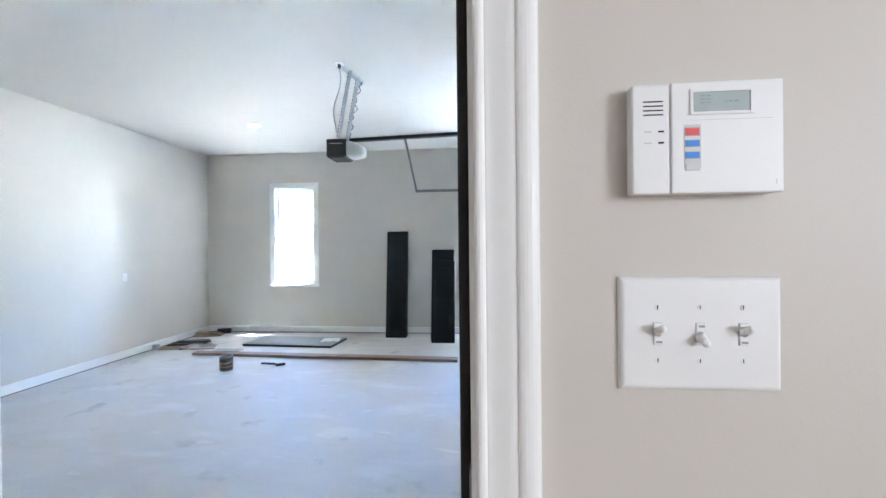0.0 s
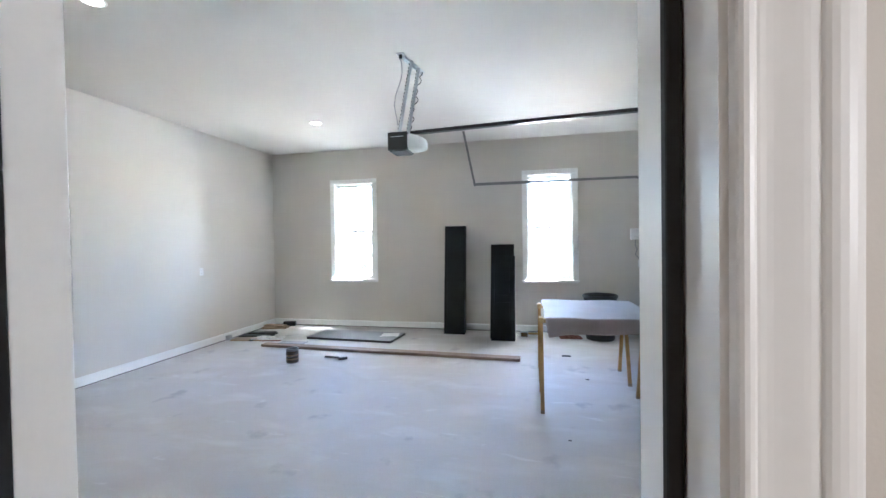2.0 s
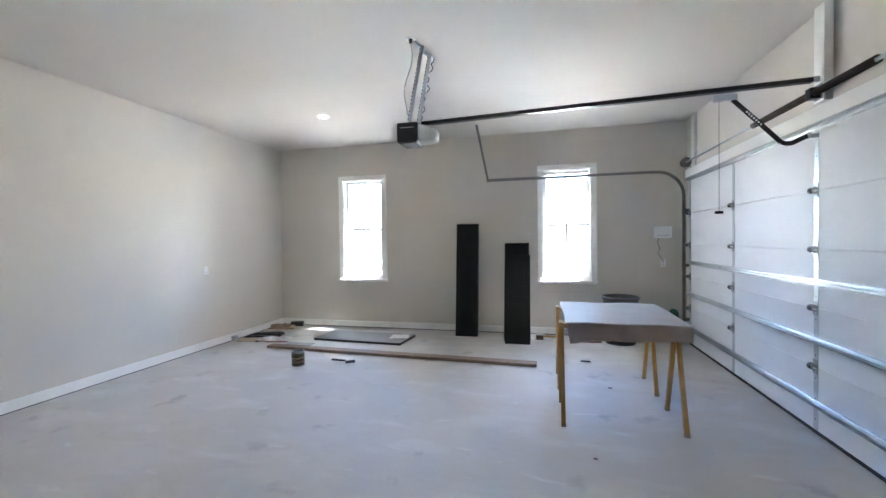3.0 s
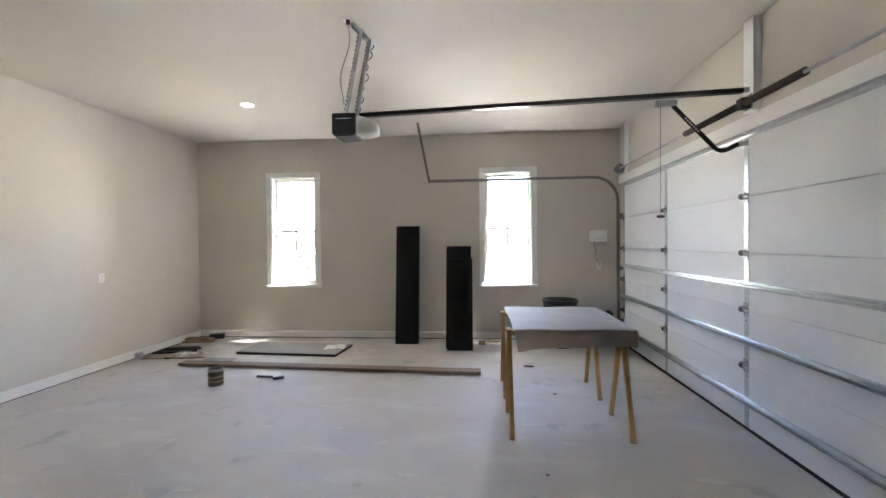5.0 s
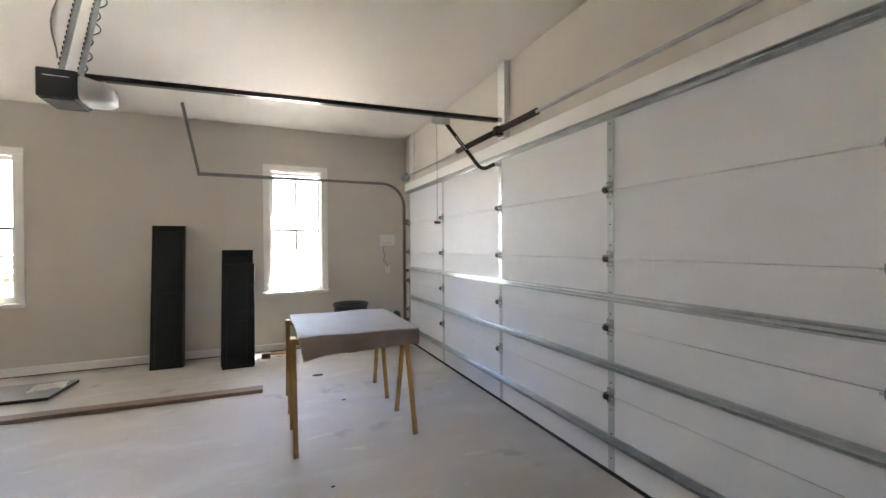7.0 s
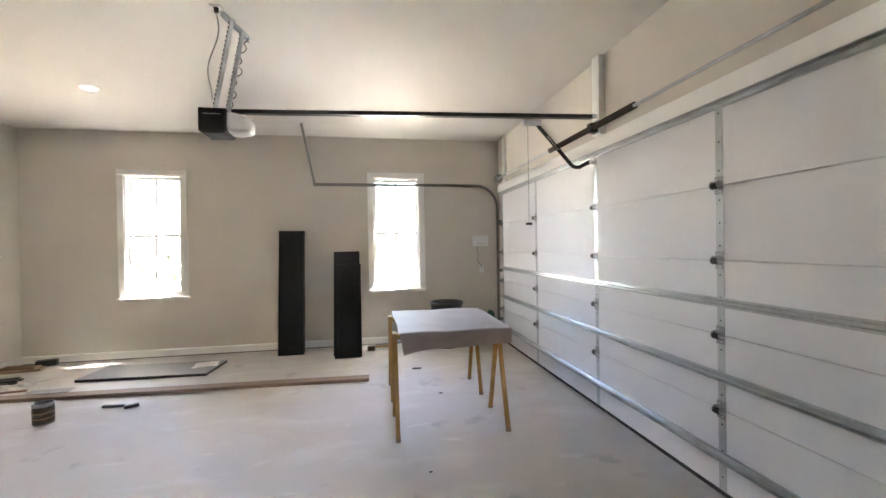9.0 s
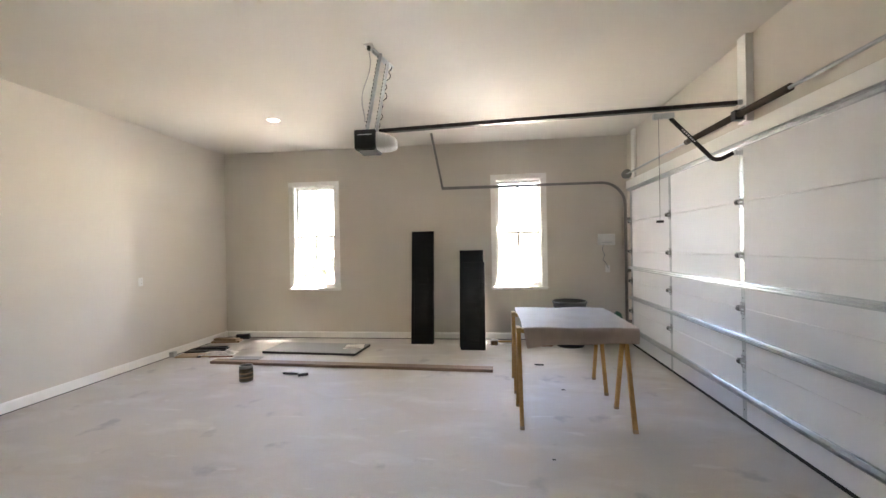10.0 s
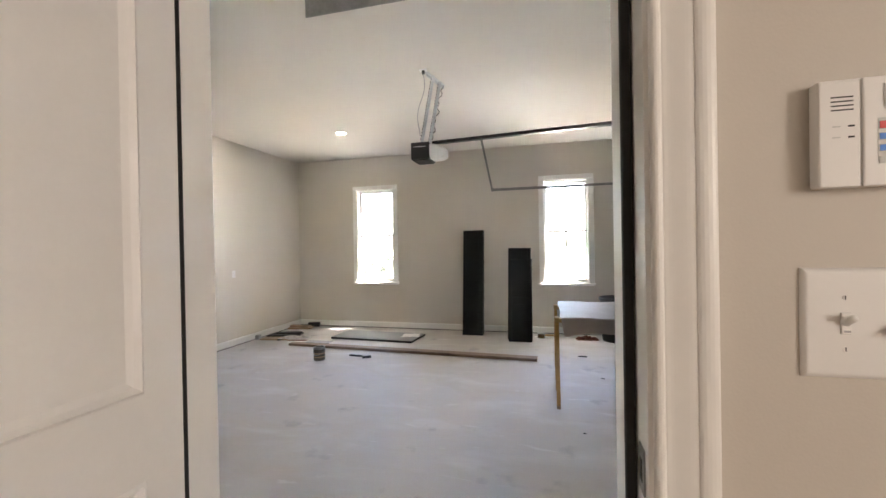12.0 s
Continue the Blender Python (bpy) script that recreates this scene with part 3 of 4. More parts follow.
# ---- sectional garage door ----
def garage_door():
    d = thing("garage_door", "closed white five-section overhead garage door with galvanised struts", "garage door", (4.02, 0, 0))
    joints = [0.030, 0.533, 0.991, 1.448, 1.905, 2.432]
    ya, yb = 0.93, 6.50
    for z0, z1 in zip(joints, joints[1:]):
        bm = bx(0.0, 0.038, ya, yb, z0 + 0.0015, z1 - 0.0015)
        es = [e for e in bm.edges if all(v.co.x < 0.01 for v in e.verts) and abs(e.verts[0].co.z - e.verts[1].co.z) < 1e-4]
        bmesh.ops.bevel(bm, geom=es, offset=0.0025, segments=1, affect="EDGES", profile=0.5)
        part("section", bm, PANEL, d)
    part("outer_skin", bx(0.0385, 0.046, ya, yb, 0.004, 2.436), PANEL, d)
    part("bottom_seal", bx(0.002, 0.036, ya, yb, 0.001, 0.029), RUBBER, d, "black rubber bottom seal")
    stiles = [0.972, 2.318, 3.70, 5.11, 6.465]
    for i, y in enumerate(stiles):
        w = 0.030 if i in (0, 4) else 0.026
        for z0, z1 in zip(joints, joints[1:]):
            s = part("stile", bx(-0.0035, -0.0005, y - w, y + w, z0 + 0.004, z1 - 0.004, 0.001), STRUT, d)
            if i in (1, 2):
                for zz in (z0 + 0.09, (z0 + z1) / 2, z1 - 0.09):
                    part("bolt_hole", rod((-0.0045, y, zz), (-0.003, y, zz), 0.006, seg=8), DARKSLOT, s)
        for z in joints[1:-1]:
            h = part("hinge", bx(-0.009, -0.0036, y - 0.030, y + 0.030, z - 0.055, z + 0.055, 0.002), STEEL, d, "pressed steel hinge")
            part("knuckle", rod((-0.019, y - 0.032, z), (-0.019, y + 0.032, z), 0.011, seg=12), STEEL, h)
            for e in (-1, 1):
                bm = bmesh.new()
                for r0, y0, y1 in ((0.026, 0.024, 0.027), (0.012, 0.027, 0.031)):
                    cyl(bm, (-0.026, y + e * y0, z), (-0.026, y + e * y1, z), r0, seg=16)
                part("hinge_ear", bm, STEEL, h)
            part("roller_stem", rod((-0.034, y - 0.060, z - 0.004), (-0.034, y + 0.045, z - 0.004), 0.006, seg=8), GALV, h)
            part("roller", rod((-0.034, y - 0.012, z - 0.004), (-0.034, y + 0.020, z - 0.004), 0.019, seg=14), BLACKSTEEL, h)
            for s in (-1, 1):
                part("bolt", rod((-0.009, y + 0.012 * s, z + 0.036 * s), (-0.014, y + 0.012 * s, z + 0.036 * s), 0.006, seg=6), GALV, h)
    hat = [(0.0, -0.030), (0.003, -0.030), (0.003, -0.019), (0.050, -0.015), (0.050, -0.0085), (0.018, -0.0065), (0.018, 0.0045), (0.050, 0.0065), (0.050, 0.013), (0.003, 0.017), (0.003, 0.028), (0.0, 0.028)]
    for z in (0.252, 0.74, 1.193, 2.395):
        part("strut", extrude_profile(hat, (-0.0105, ya + 0.01, z), (-0.0105, yb - 0.01, z), (-1, 0, 0), (0, 0, 1)), STRUT, d, "galvanised stiffening strut")
    part("arm_bracket", bx(-0.070, -0.062, 3.655, 3.70, 2.30, 2.35, 0.002), GALV, d)
    part("arm_bracket", bx(-0.063, -0.004, 3.67, 3.69, 2.305, 2.34, 0.002), GALV, d)


garage_door()

solid("trim_header", bx(XR - 0.028, XR - 0.001, 0.84, YF - 0.02, 2.437, 2.565, 0.003), TRIM, "white header board above the garage door", "trim", "structure")
solid("trim_jamb", bx(XR - 0.012, XR - 0.001, 6.51, 6.62, 0.004, 2.438), TRIM, "white jamb board beside the garage door", "trim", "structure")
solid("trim_jamb_near", bx(XR - 0.012, XR - 0.001, 0.78, 0.90, 0.004, 2.438), TRIM, "white jamb board beside the garage door", "trim", "structure")
solid("trim_pad_board", bx(XR - 0.060, XR - 0.001, 3.605, 3.725, 2.572, ZC - 0.004, 0.003), TRIM, "white upright board holding the spring bracket", "trim", "structure")
solid("trim_pad_board_end", bx(XR - 0.030, XR - 0.001, 6.36, 6.50, 2.572, ZC - 0.004, 0.003), TRIM, "white upright board behind the cable drum", "trim", "structure")


def door_track(y, end_x, name, label):
    """Vertical track, bend and horizontal track with its hanger."""
    t = thing(name, label, "door track")
    sgn = 1 if y > 3 else -1
    prof = [(-0.020, 0.0), (0.020, 0.0), (0.020, 0.018), (0.015, 0.018), (0.015, 0.003), (-0.015, 0.003), (-0.015, 0.018), (-0.020, 0.018)]
    xv = 3.965
    part("vertical_track", extrude_profile(prof, (xv, y, 0.03), (xv, y, 2.17), (1, 0, 0), (0, -sgn, 0)), TRACK, t)
    r, cz = 0.36, 2.17
    pts = [(xv - r + r * math.cos(a), y, cz + r * math.sin(a)) for a in [math.pi / 2 * k / 10 for k in range(11)]]
    bm = bmesh.new()
    rings = []
    for k, p in enumerate(pts):
        a = math.pi / 2 * k / 10
        u = Vector((math.cos(a), 0, math.sin(a)))
        rings.append([bm.verts.new(Vector(p) + pa * u + pb * Vector((0, -sgn, 0))) for pa, pb in prof])
    for ra, rb in zip(rings, rings[1:]):
        for i in range(len(prof)):
            bm.faces.new((ra[i], ra[(i + 1) % len(prof)], rb[(i + 1) % len(prof)], rb[i]))
    part("curved_track", bm, TRACK, t)
    zt = cz + r
    part("horizontal_track", extrude_profile(prof, (xv - r, y, zt), (end_x, y, zt), (0, 0, 1), (0, -sgn, 0)), TRACK, t)
    part("angle_iron", bx(end_x, 2.6, y + 0.002 * sgn, y + 0.005 * sgn, zt - (0.026 if y > 3 else 0.06), zt + 0.004), TRACK, t)
    for z in (0.35, 1.15, 1.95):
        part("track_bracket", bx(xv - 0.02, XR - 0.013, y + 0.003 * sgn, y + 0.007 * sgn, z - 0.025, z + 0.025), TRACK, t)
    # perforated hanger up to the ceiling
    hx = end_x + 0.02
    part("hanger", bar((hx, y, zt - 0.03), (hx - 0.11, y - 0.48 * sgn if sgn > 0 else y, ZC), 0.036, 0.004, (0, 1, 0)), TRACK, t, "perforated steel hanger")
    return t


door_track(6.57, 1.085, "door_track", "galvanised overhead door track along the window wall")
door_track(0.90, 1.115, "door_track", "galvanised overhead door track beside the house wall")


def torsion_spring():
    t = thing("torsion_spring", "black torsion spring on a steel shaft above the door", "torsion spring")
    x, z = 3.965, 2.637
    part("shaft", rod((x, 0.80, z), (x, 6.60, z), 0.0125, seg=12), GALV, t, "thin steel shaft")
    for a, b in ((3.03, 3.62), (3.70, 4.50)):
        bm = bmesh.new()
        n, seg = int((b - a) / 0.011), 14
        rings = []
        for k in range(2 * n + 1):
            r = 0.029 if k % 2 else 0.024
            rings.append([bm.verts.new((x + r * math.cos(i * math.tau / seg), a + (b - a) * k / (2 * n), z + r * math.sin(i * math.tau / seg))) for i in range(seg)])
        for ra, rb in zip(rings, rings[1:]):
            for i in range(seg):
                bm.faces.new((ra[i], ra[(i + 1) % seg], rb[(i + 1) % seg], rb[i]))
        part("spring", bm, SPRINGSTEEL, t)
        part("winding_cone", rod((x, a - 0.05 if a < 3 else b, z), (x, a if a < 3 else b + 0.05, z), 0.026, 0.030, 14), SPRINGSTEEL, t)
    part("centre_bracket", bx(x - 0.03, XR - 0.061, 3.625, 3.695, z - 0.042, z + 0.042, 0.004), BLACKSTEEL, t)
    part("bearing_plate", bx(XR - 0.069, XR - 0.061, 3.615, 3.705, z - 0.05, z + 0.07, 0.003), STEEL, t)
    for y in (0.86, 6.50):
        dr = part("cable_drum", rod((x, y - 0.035, z), (x, y + 0.035, z), 0.055, 0.062, 20), STEEL, t, "grey cable drum")
        part("drum_flange", rod((x, y - 0.044, z), (x, y - 0.036, z), 0.07, seg=20), STEEL, dr)
        part("end_bracket", bx(x - 0.01, XR - 0.031, y + 0.05, y + 0.056, z - 0.06, z + 0.06), GALV, t)


torsion_spring()


# ---- opener ----
OY = 3.66


def opener():
    t = thing("garage_door_opener", "black and white garage door opener hung from the ceiling", "door opener", (0.0, OY, 0.0))
    bm = bx(0.645, 0.845, -0.130, 0.130, 2.472, 2.652, 0.012, 3)
    part("housing", bm, BLACK, t, "black plastic motor housing")
    part("label_bar", bx(0.68, 0.81, -0.1315, -0.1295, 2.602, 2.607), GREYKEY, t)
    part("bottom_plate", bx(0.66, 0.83, -0.118, 0.118, 2.464, 2.473, 0.002), RUBBER, t)
    # frosted lens, bulging and narrowing to the end
    bm = bmesh.new()
    rings = []
    for k in range(7):
        f = k / 6
        x = 0.846 + 0.160 * f
        hw, hh = 0.118 * (1 - 0.45 * f ** 3), 0.083 * (1 - 0.45 * f ** 2.2)
        ring = []
        for i in range(20):
            a = i * math.tau / 20
            c, s = math.cos(a), math.sin(a)
            ring.append(bm.verts.new((x, hw * math.copysign(abs(c) ** 0.5, c), 2.562 - 0.022 * f + hh * math.copysign(abs(s) ** 0.5, s))))
        rings.append(ring)
    for ra, rb in zip(rings, rings[1:]):
        for i in range(20):
            bm.faces.new((ra[i], ra[(i + 1) % 20], rb[(i + 1) % 20], rb[i]))
    bm.faces.new(rings[-1])
    bm.faces.new(rings[0][::-1])
    part("light_lens", bm, LENS, t, "frosted white light lens", smooth=True)
    part("rail", bar((0.848, 0.0, 2.664), (3.965, 0.0, 2.745), 0.030, 0.034), BLACKSTEEL, t, "black steel rail")
    part("rail_flange", bar((0.95, 0.0, 2.650), (3.965, 0.0, 2.727), 0.052, 0.004), BLACKSTEEL, t)
    part("header_bracket", bx(3.962, 4.009, -0.014, 0.014, 2.728, 2.768, 0.003), GALV, t)
    tr = part("trolley", bx(3.29, 3.46, -0.022, 0.022, 2.642, 2.688, 0.006), GALV, t, "grey trolley")
    part("release_lever", bar((3.30, 0, 2.636), (3.37, 0, 2.643), 0.012, 0.008), GALV, tr)
    bm = bmesh.new()
    pts = [(3.43, 0.0, 2.645), (3.72, 0.0, 2.33), (3.76, 0.0, 2.285), (3.80, 0.0, 2.27), (3.84, 0.005, 2.275), (3.945, 0.02, 2.325)]
    for a, b in zip(pts, pts[1:]):
        bb = bar(a, b, 0.008, 0.034, (0, 0, 1) if abs(b[0] - a[0]) > 0.01 else (1, 0, 0))
        me = bpy.data.meshes.new("tmp")
        bb.to_mesh(me)
        bb.free()
        bm.from_mesh(me)
        bpy.data.meshes.remove(me)
    arm = part("door_arm", bm, BLACKSTEEL, t, "curved black perforated door arm")
    for k in range(7):
        f = 0.34 + 0.055 * k
        p = Vector(pts[0]).lerp(Vector(pts[1]), f)
        part("arm_hole", rod(p + Vector((0, -0.0062, 0)), p + Vector((0, -0.0042, 0)), 0.007, seg=8), WHITEPLASTIC, arm)
    part("pull_cord", sweep([(3.335, 0, 2.64), (3.336, 0.001, 2.2), (3.335, 0, 1.76)], 0.0016, 6), RUBBER, t)
    part("pull_handle", bar((3.305, 0, 1.752), (3.365, 0, 1.752), 0.016, 0.022, bevel=0.004), BLACK, t)
    # ceiling angle and perforated straps
    part("ceiling_angle", bar((0.87, -0.27, ZC - 0.004), (0.955, 0.12, ZC - 0.004), 0.045, 0.006), GALV, t)
    part("ceiling_angle", bar((0.87, -0.27, ZC - 0.022), (0.955, 0.12, ZC - 0.022), 0.005, 0.036), GALV, t)
    for a, b in (((0.915, -0.19, ZC - 0.01), (0.755, -0.11, 2.65)), ((0.940, -0.02, ZC - 0.01), (0.800, 0.02, 2.65))):
        s = part("strap", bar(a, b, 0.026, 0.004, (1, 0, 0.3)), STRUT, t, "perforated steel strap")
        part("strap_flange", bar(Vector(a) + Vector((0.014, 0, 0)), Vector(b) + Vector((0.014, 0, 0)), 0.004, 0.026, (1, 0, 0.3)), GALV, t)
        n = 20
        for k in range(1, n):
            p = Vector(a).lerp(Vector(b), k / n)
            part("strap_hole", bar(p + Vector((-0.004, -0.004, 0.0095)), p + Vector((-0.004, -0.004, -0.0095)), 0.014, 0.008, (1, 0, 0.3)), DARKSLOT, s)


opener()


def opener_cords():
    o = thing("ceiling_outlet", "white ceiling outlet with a black power cord", "outlet", (0.86, 3.33, ZC))
    part("cover_plate", bx(-0.036, 0.036, -0.030, 0.030, -0.012, -0.0005, 0.003), WHITEPLASTIC, o)
    part("plug", rod((0.0, 0.0, -0.045), (0.0, 0.0, -0.012), 0.014, 0.017, 12), BLACK, o)
    pts = []
    for k in range(25):
        f = k / 24
        pts.append((-0.13 * f + 0.025 * math.sin(f * 7.5), 0.2 * f, -0.045 - 0.55 * f))
    part("power_cord", sweep(pts, 0.0042, 6), STEEL, o, "black power cord")
    w = []
    for k in range(140):
        f = k / 139
        a = f * math.tau * 6.5
        p = Vector((0.955, 3.70, ZC - 0.03)).lerp(Vector((0.82, 3.70, 2.68)), f)
        w.append(tuple(p + Vector((0.015 * math.cos(a) + 0.012 * math.sin(f * 17), 0.013 * math.sin(a), 0))))
    solid("door_wire", sweep(w, 0.004, 5), BLACK, "black wire twisted round the opener strap", "wire")


opener_cords()


# ---- recessed ceiling lights ----
def downlight(x, y):
    t = thing("recessed_light", "lit round recessed ceiling light with a white trim", "ceiling light", (x, y, ZC), group="recessed ceiling lights")
    part("trim_ring", lathe([(0.058, -0.001), (0.062, -0.006), (0.078, -0.007), (0.085, -0.001)], 28), TRIM, t, smooth=True)
    part("diffuser", lathe([(0.0, -0.004), (0.06, -0.004), (0.06, -0.0008), (0.0, -0.0008)], 28), LAMP, t, "glowing warm diffuser")


downlight(-1.0, 5.09)
downlight(-1.0, 2.02)


# ---- shutters leaning on the window wall ----
def shutter(name_label, x, y, w, h, lean, thick=0.03, at_z=0.0):
    """A panelled shutter, foot at (x, y), leaning back by lean degrees."""
    t = thing("window_shutter", name_label, "shutter", (0, 0, 0), group="black shutters against the wall")
    t.matrix_world = pose(x, y, at_z, -lean, 0, 0)
    s = 0.05
    for a, b in ((0.0, s), (w - s, w)):
        part("stile", bx(a, b, 0.0, thick, 0.0, h, 0.003), SHUTTER, t)
    for a, b in ((0.0, 0.10), (h * 0.5 - 0.04, h * 0.5 + 0.04), (h - 0.08, h)):
        part("rail", bx(s, w - s, 0.002, thick - 0.002, a, b, 0.002), SHUTTER, t)
    for lo, hi in ((0.10, h * 0.5 - 0.04), (h * 0.5 + 0.04, h - 0.08)):
        bm = bx(s - 0.002, w - s + 0.002, 0.009, thick - 0.006, lo - 0.002, hi + 0.002)
        part("panel", bm, SHUTTER, t)
        part("panel_field", bx(s + 0.03, w - s - 0.03, 0.004, 0.0095, lo + 0.03, hi - 0.03, 0.004, 1), SHUTTER, t)
    return t


LBL = "tall black panelled window shutter leaning on the wall"
for k in range(5):
    shutter(LBL, 0.560 + 0.003 * (k % 2), 6.405 + 0.032 * k, 0.355, 1.845, 7.0 - 0.25 * k)
for k in range(4):
    shutter("shorter black panelled shutter in a leaning stack", 1.392 + 0.004 * (k % 2), 6.055 + 0.033 * k, 0.37, 1.345, 12.0 - 0.2 * k)
for k in range(4):
    shutter("black panelled shutter behind a shorter leaning stack", 1.365 + 0.004 * (k % 2), 6.200 + 0.033 * k, 0.375, 1.535, 12.0 - 0.2 * k)


# ---- sawhorses, plywood and cloth ----
def sawhorse(yc):
    t = thing("sawhorse", "yellow pine sawhorse with splayed legs", "sawhorse", (2.068, yc, 0.0), group="pair of sawhorses")
    part("beam", bx(0.062, 1.02, -0.040, 0.040, 0.776, 0.813, 0.002), PINE_X, t)
    part("end_cap", bx(0.018, 0.060, -0.050, 0.050, 0.776, 0.824, 0.003), PINE_X, t)
    # Paler sheet on the cap, stands in for light falling on its top
    part("cap_lit_top", bx(0.020, 0.058, -0.048, 0.048, 0.8245, 0.827), ENDGRAIN, t, "top coloured pale for the light on it")
    for x in (0.040, 0.960):
        for s in (-1, 1):
            part("leg", bar((x, s * 0.262, 0.0), (x, s * 0.030, 0.777), 0.034, 0.036, (0, 1, 0.3), 0.002), PINE_Z, t)
            part("foot", bar((x, s * 0.2625, 0.0), (x, s * 0.253, 0.03), 0.036, 0.038, (0, 1, 0.3)), KRAFT, t)
    return t


sawhorse(3.685)
sawhorse(4.54)
solid("plywood_sheet", bx(2.16, 3.11, 3.635, 4.79, 0.814, 0.826, 0.001), PLY, "plywood sheet laid across two sawhorses", "plywood")


def drop_cloth():
    """A felt cloth over the plywood, hanging down at the front."""
    bm = bmesh.new()
    nx, ny = 40, 60
    x0, x1 = 2.14, 3.135
    grid = []
    for j in range(ny + 1):
        row = []
        s = j / ny * 1.42
        for i in range(nx + 1):
            u = i / nx
            x = x0 + (x1 - x0) * u
            flat = 1.19
            fall = 0.185 - 0.045 * min(1, max(0, (u - 0.05) / 0.35)) - 0.012 * math.sin(u * 9)
            wav = 0.004 * math.sin(u * 11 + s * 5) + 0.004 * noise.noise(Vector((x * 4, s * 4, 0)))
            if s <= flat:
                y, z = 4.81 - s, 0.833 + wav * 0.8
                xs = x + 0.012 * math.sin(s * 6) * (u - 0.5)
            else:
                f = (s - flat) / (1.42 - flat)
                a = min(1.0, f * 3) * math.pi / 2
                y = 4.81 - flat - 0.022 * math.sin(a) - 0.012 * f * math.sin(u * 8.0 + 1)
                z = 0.833 + wav * 0.8 - 0.02 * (1 - math.cos(a)) - max(0, fall - 0.02) * max(0, (f - 0.15) / 0.85)
                xs = x + 0.045 * f * (1 - u) ** 3 - 0.01 * f
            row.append(bm.verts.new((xs, y, z)))
        grid.append(row)
    for j in range(ny):
        for i in range(nx):
            bm.faces.new((grid[j][i], grid[j][i + 1], grid[j + 1][i + 1], grid[j + 1][i]))
    bmesh.ops.solidify(bm, geom=bm.faces[:], thickness=-0.005)
    return bm


solid("drop_cloth", drop_cloth(), FELT, "grey-brown felt cloth draped over the plywood table", "cloth", smooth=True)


# ---- floor clutter ----
def paint_can():
    t = thing("paint_can", "open metal paint can with a dark paint-smeared label", "paint can", (-1.075, 4.49, 0.0))
    r, h = 0.077, 0.19
    part("body", lathe([(0.0, 0.001), (r - 0.004, 0.001), (r + 0.002, 0.004), (r, 0.010), (r, h - 0.012), (r + 0.003, h - 0.006), (r + 0.003, h), (r - 0.010, h), (r - 0.012, h - 0.006), (r - 0.005, h - 0.010), (r - 0.006, 0.020), (0.0, 0.019)], 32), STEEL, t, smooth=True)
    part("label_wrap", lathe([(r + 0.0006, 0.013), (r + 0.0012, 0.014), (r + 0.0012, h - 0.030), (r + 0.0006, h - 0.029)], 32), CANLABEL, t, "brown and olive printed label", smooth=True)
    for z0, z1 in ((0.052, 0.064), (0.098, 0.112)):
        part("label_band", lathe([(r + 0.0012, z0), (r + 0.0018, z0 + 0.001), (r + 0.0018, z1 - 0.001), (r + 0.0012, z1)], 32), KRAFT, t, "tan printed band", smooth=True)
    part("paint", lathe([(0.0, h - 0.060), (r - 0.0065, h - 0.060), (r - 0.0065, h - 0.063), (0.0, h - 0.063)], 32), DRIEDPAINT, t, "dried dark paint inside")
    pts = [(r * 1.03 * math.cos(a), r * 1.03 * math.sin(a), h - 0.035 - 0.07 * math.sin(a)) for a in [math.pi * k / 16 for k in range(17)]]
    part("bail_handle", sweep([(p[0], -p[1] - 0.003, p[2]) for p in pts], 0.0018, 6), STEEL, t)


paint_can()

b0, b1 = Vector((-2.03, 5.215, 0.0)), Vector((1.87, 5.045, 0.0))
t = thing("long_board", "long rough pine board lying across the concrete", "board", (0, 0, 0))
part("plank", bar(b0 + Vector((0, 0, 0.0205)), b1 + Vector((0, 0, 0.0205)), 0.14, 0.038, bevel=0.002), BOARDWOOD, t)
part("end_grain", bar(b1 + Vector((0.0, 0, 0.0205)), b1 + Vector((0.002, 0, 0.0205)), 0.134, 0.034), ENDGRAIN, t)


def flat_panel():
    t = thing("flat_panel", "grey board with a dark edge lying flat on the floor", "panel", (0, 0, 0))
    bm = bmesh.new()
    pts = [(-1.60, 5.72), (-0.125, 5.645), (-0.07, 6.235), (-1.56, 6.31)]
    lo = [bm.verts.new((x, y, 0.002)) for x, y in pts]
    hi = [bm.verts.new((x, y, 0.034)) for x, y in pts]
    bm.faces.new(lo[::-1])
    bm.faces.new(hi)
    for i in range(4):
        bm.faces.new((lo[i], lo[(i + 1) % 4], hi[(i + 1) % 4], hi[i]))
    part("core", bm, BLACK, t, "dark board edge")
    bm = bmesh.new()
    lo = [bm.verts.new((x, y, 0.034)) for x, y in pts]
    hi = [bm.verts.new((x, y, 0.037)) for x, y in pts]
    bm.faces.new(lo[::-1])
    bm.faces.new(hi)
    for i in range(4):
        bm.faces.new((lo[i], lo[(i + 1) % 4], hi[(i + 1) % 4], hi[i]))
    part("face", bm, SLATE, t)


flat_panel()


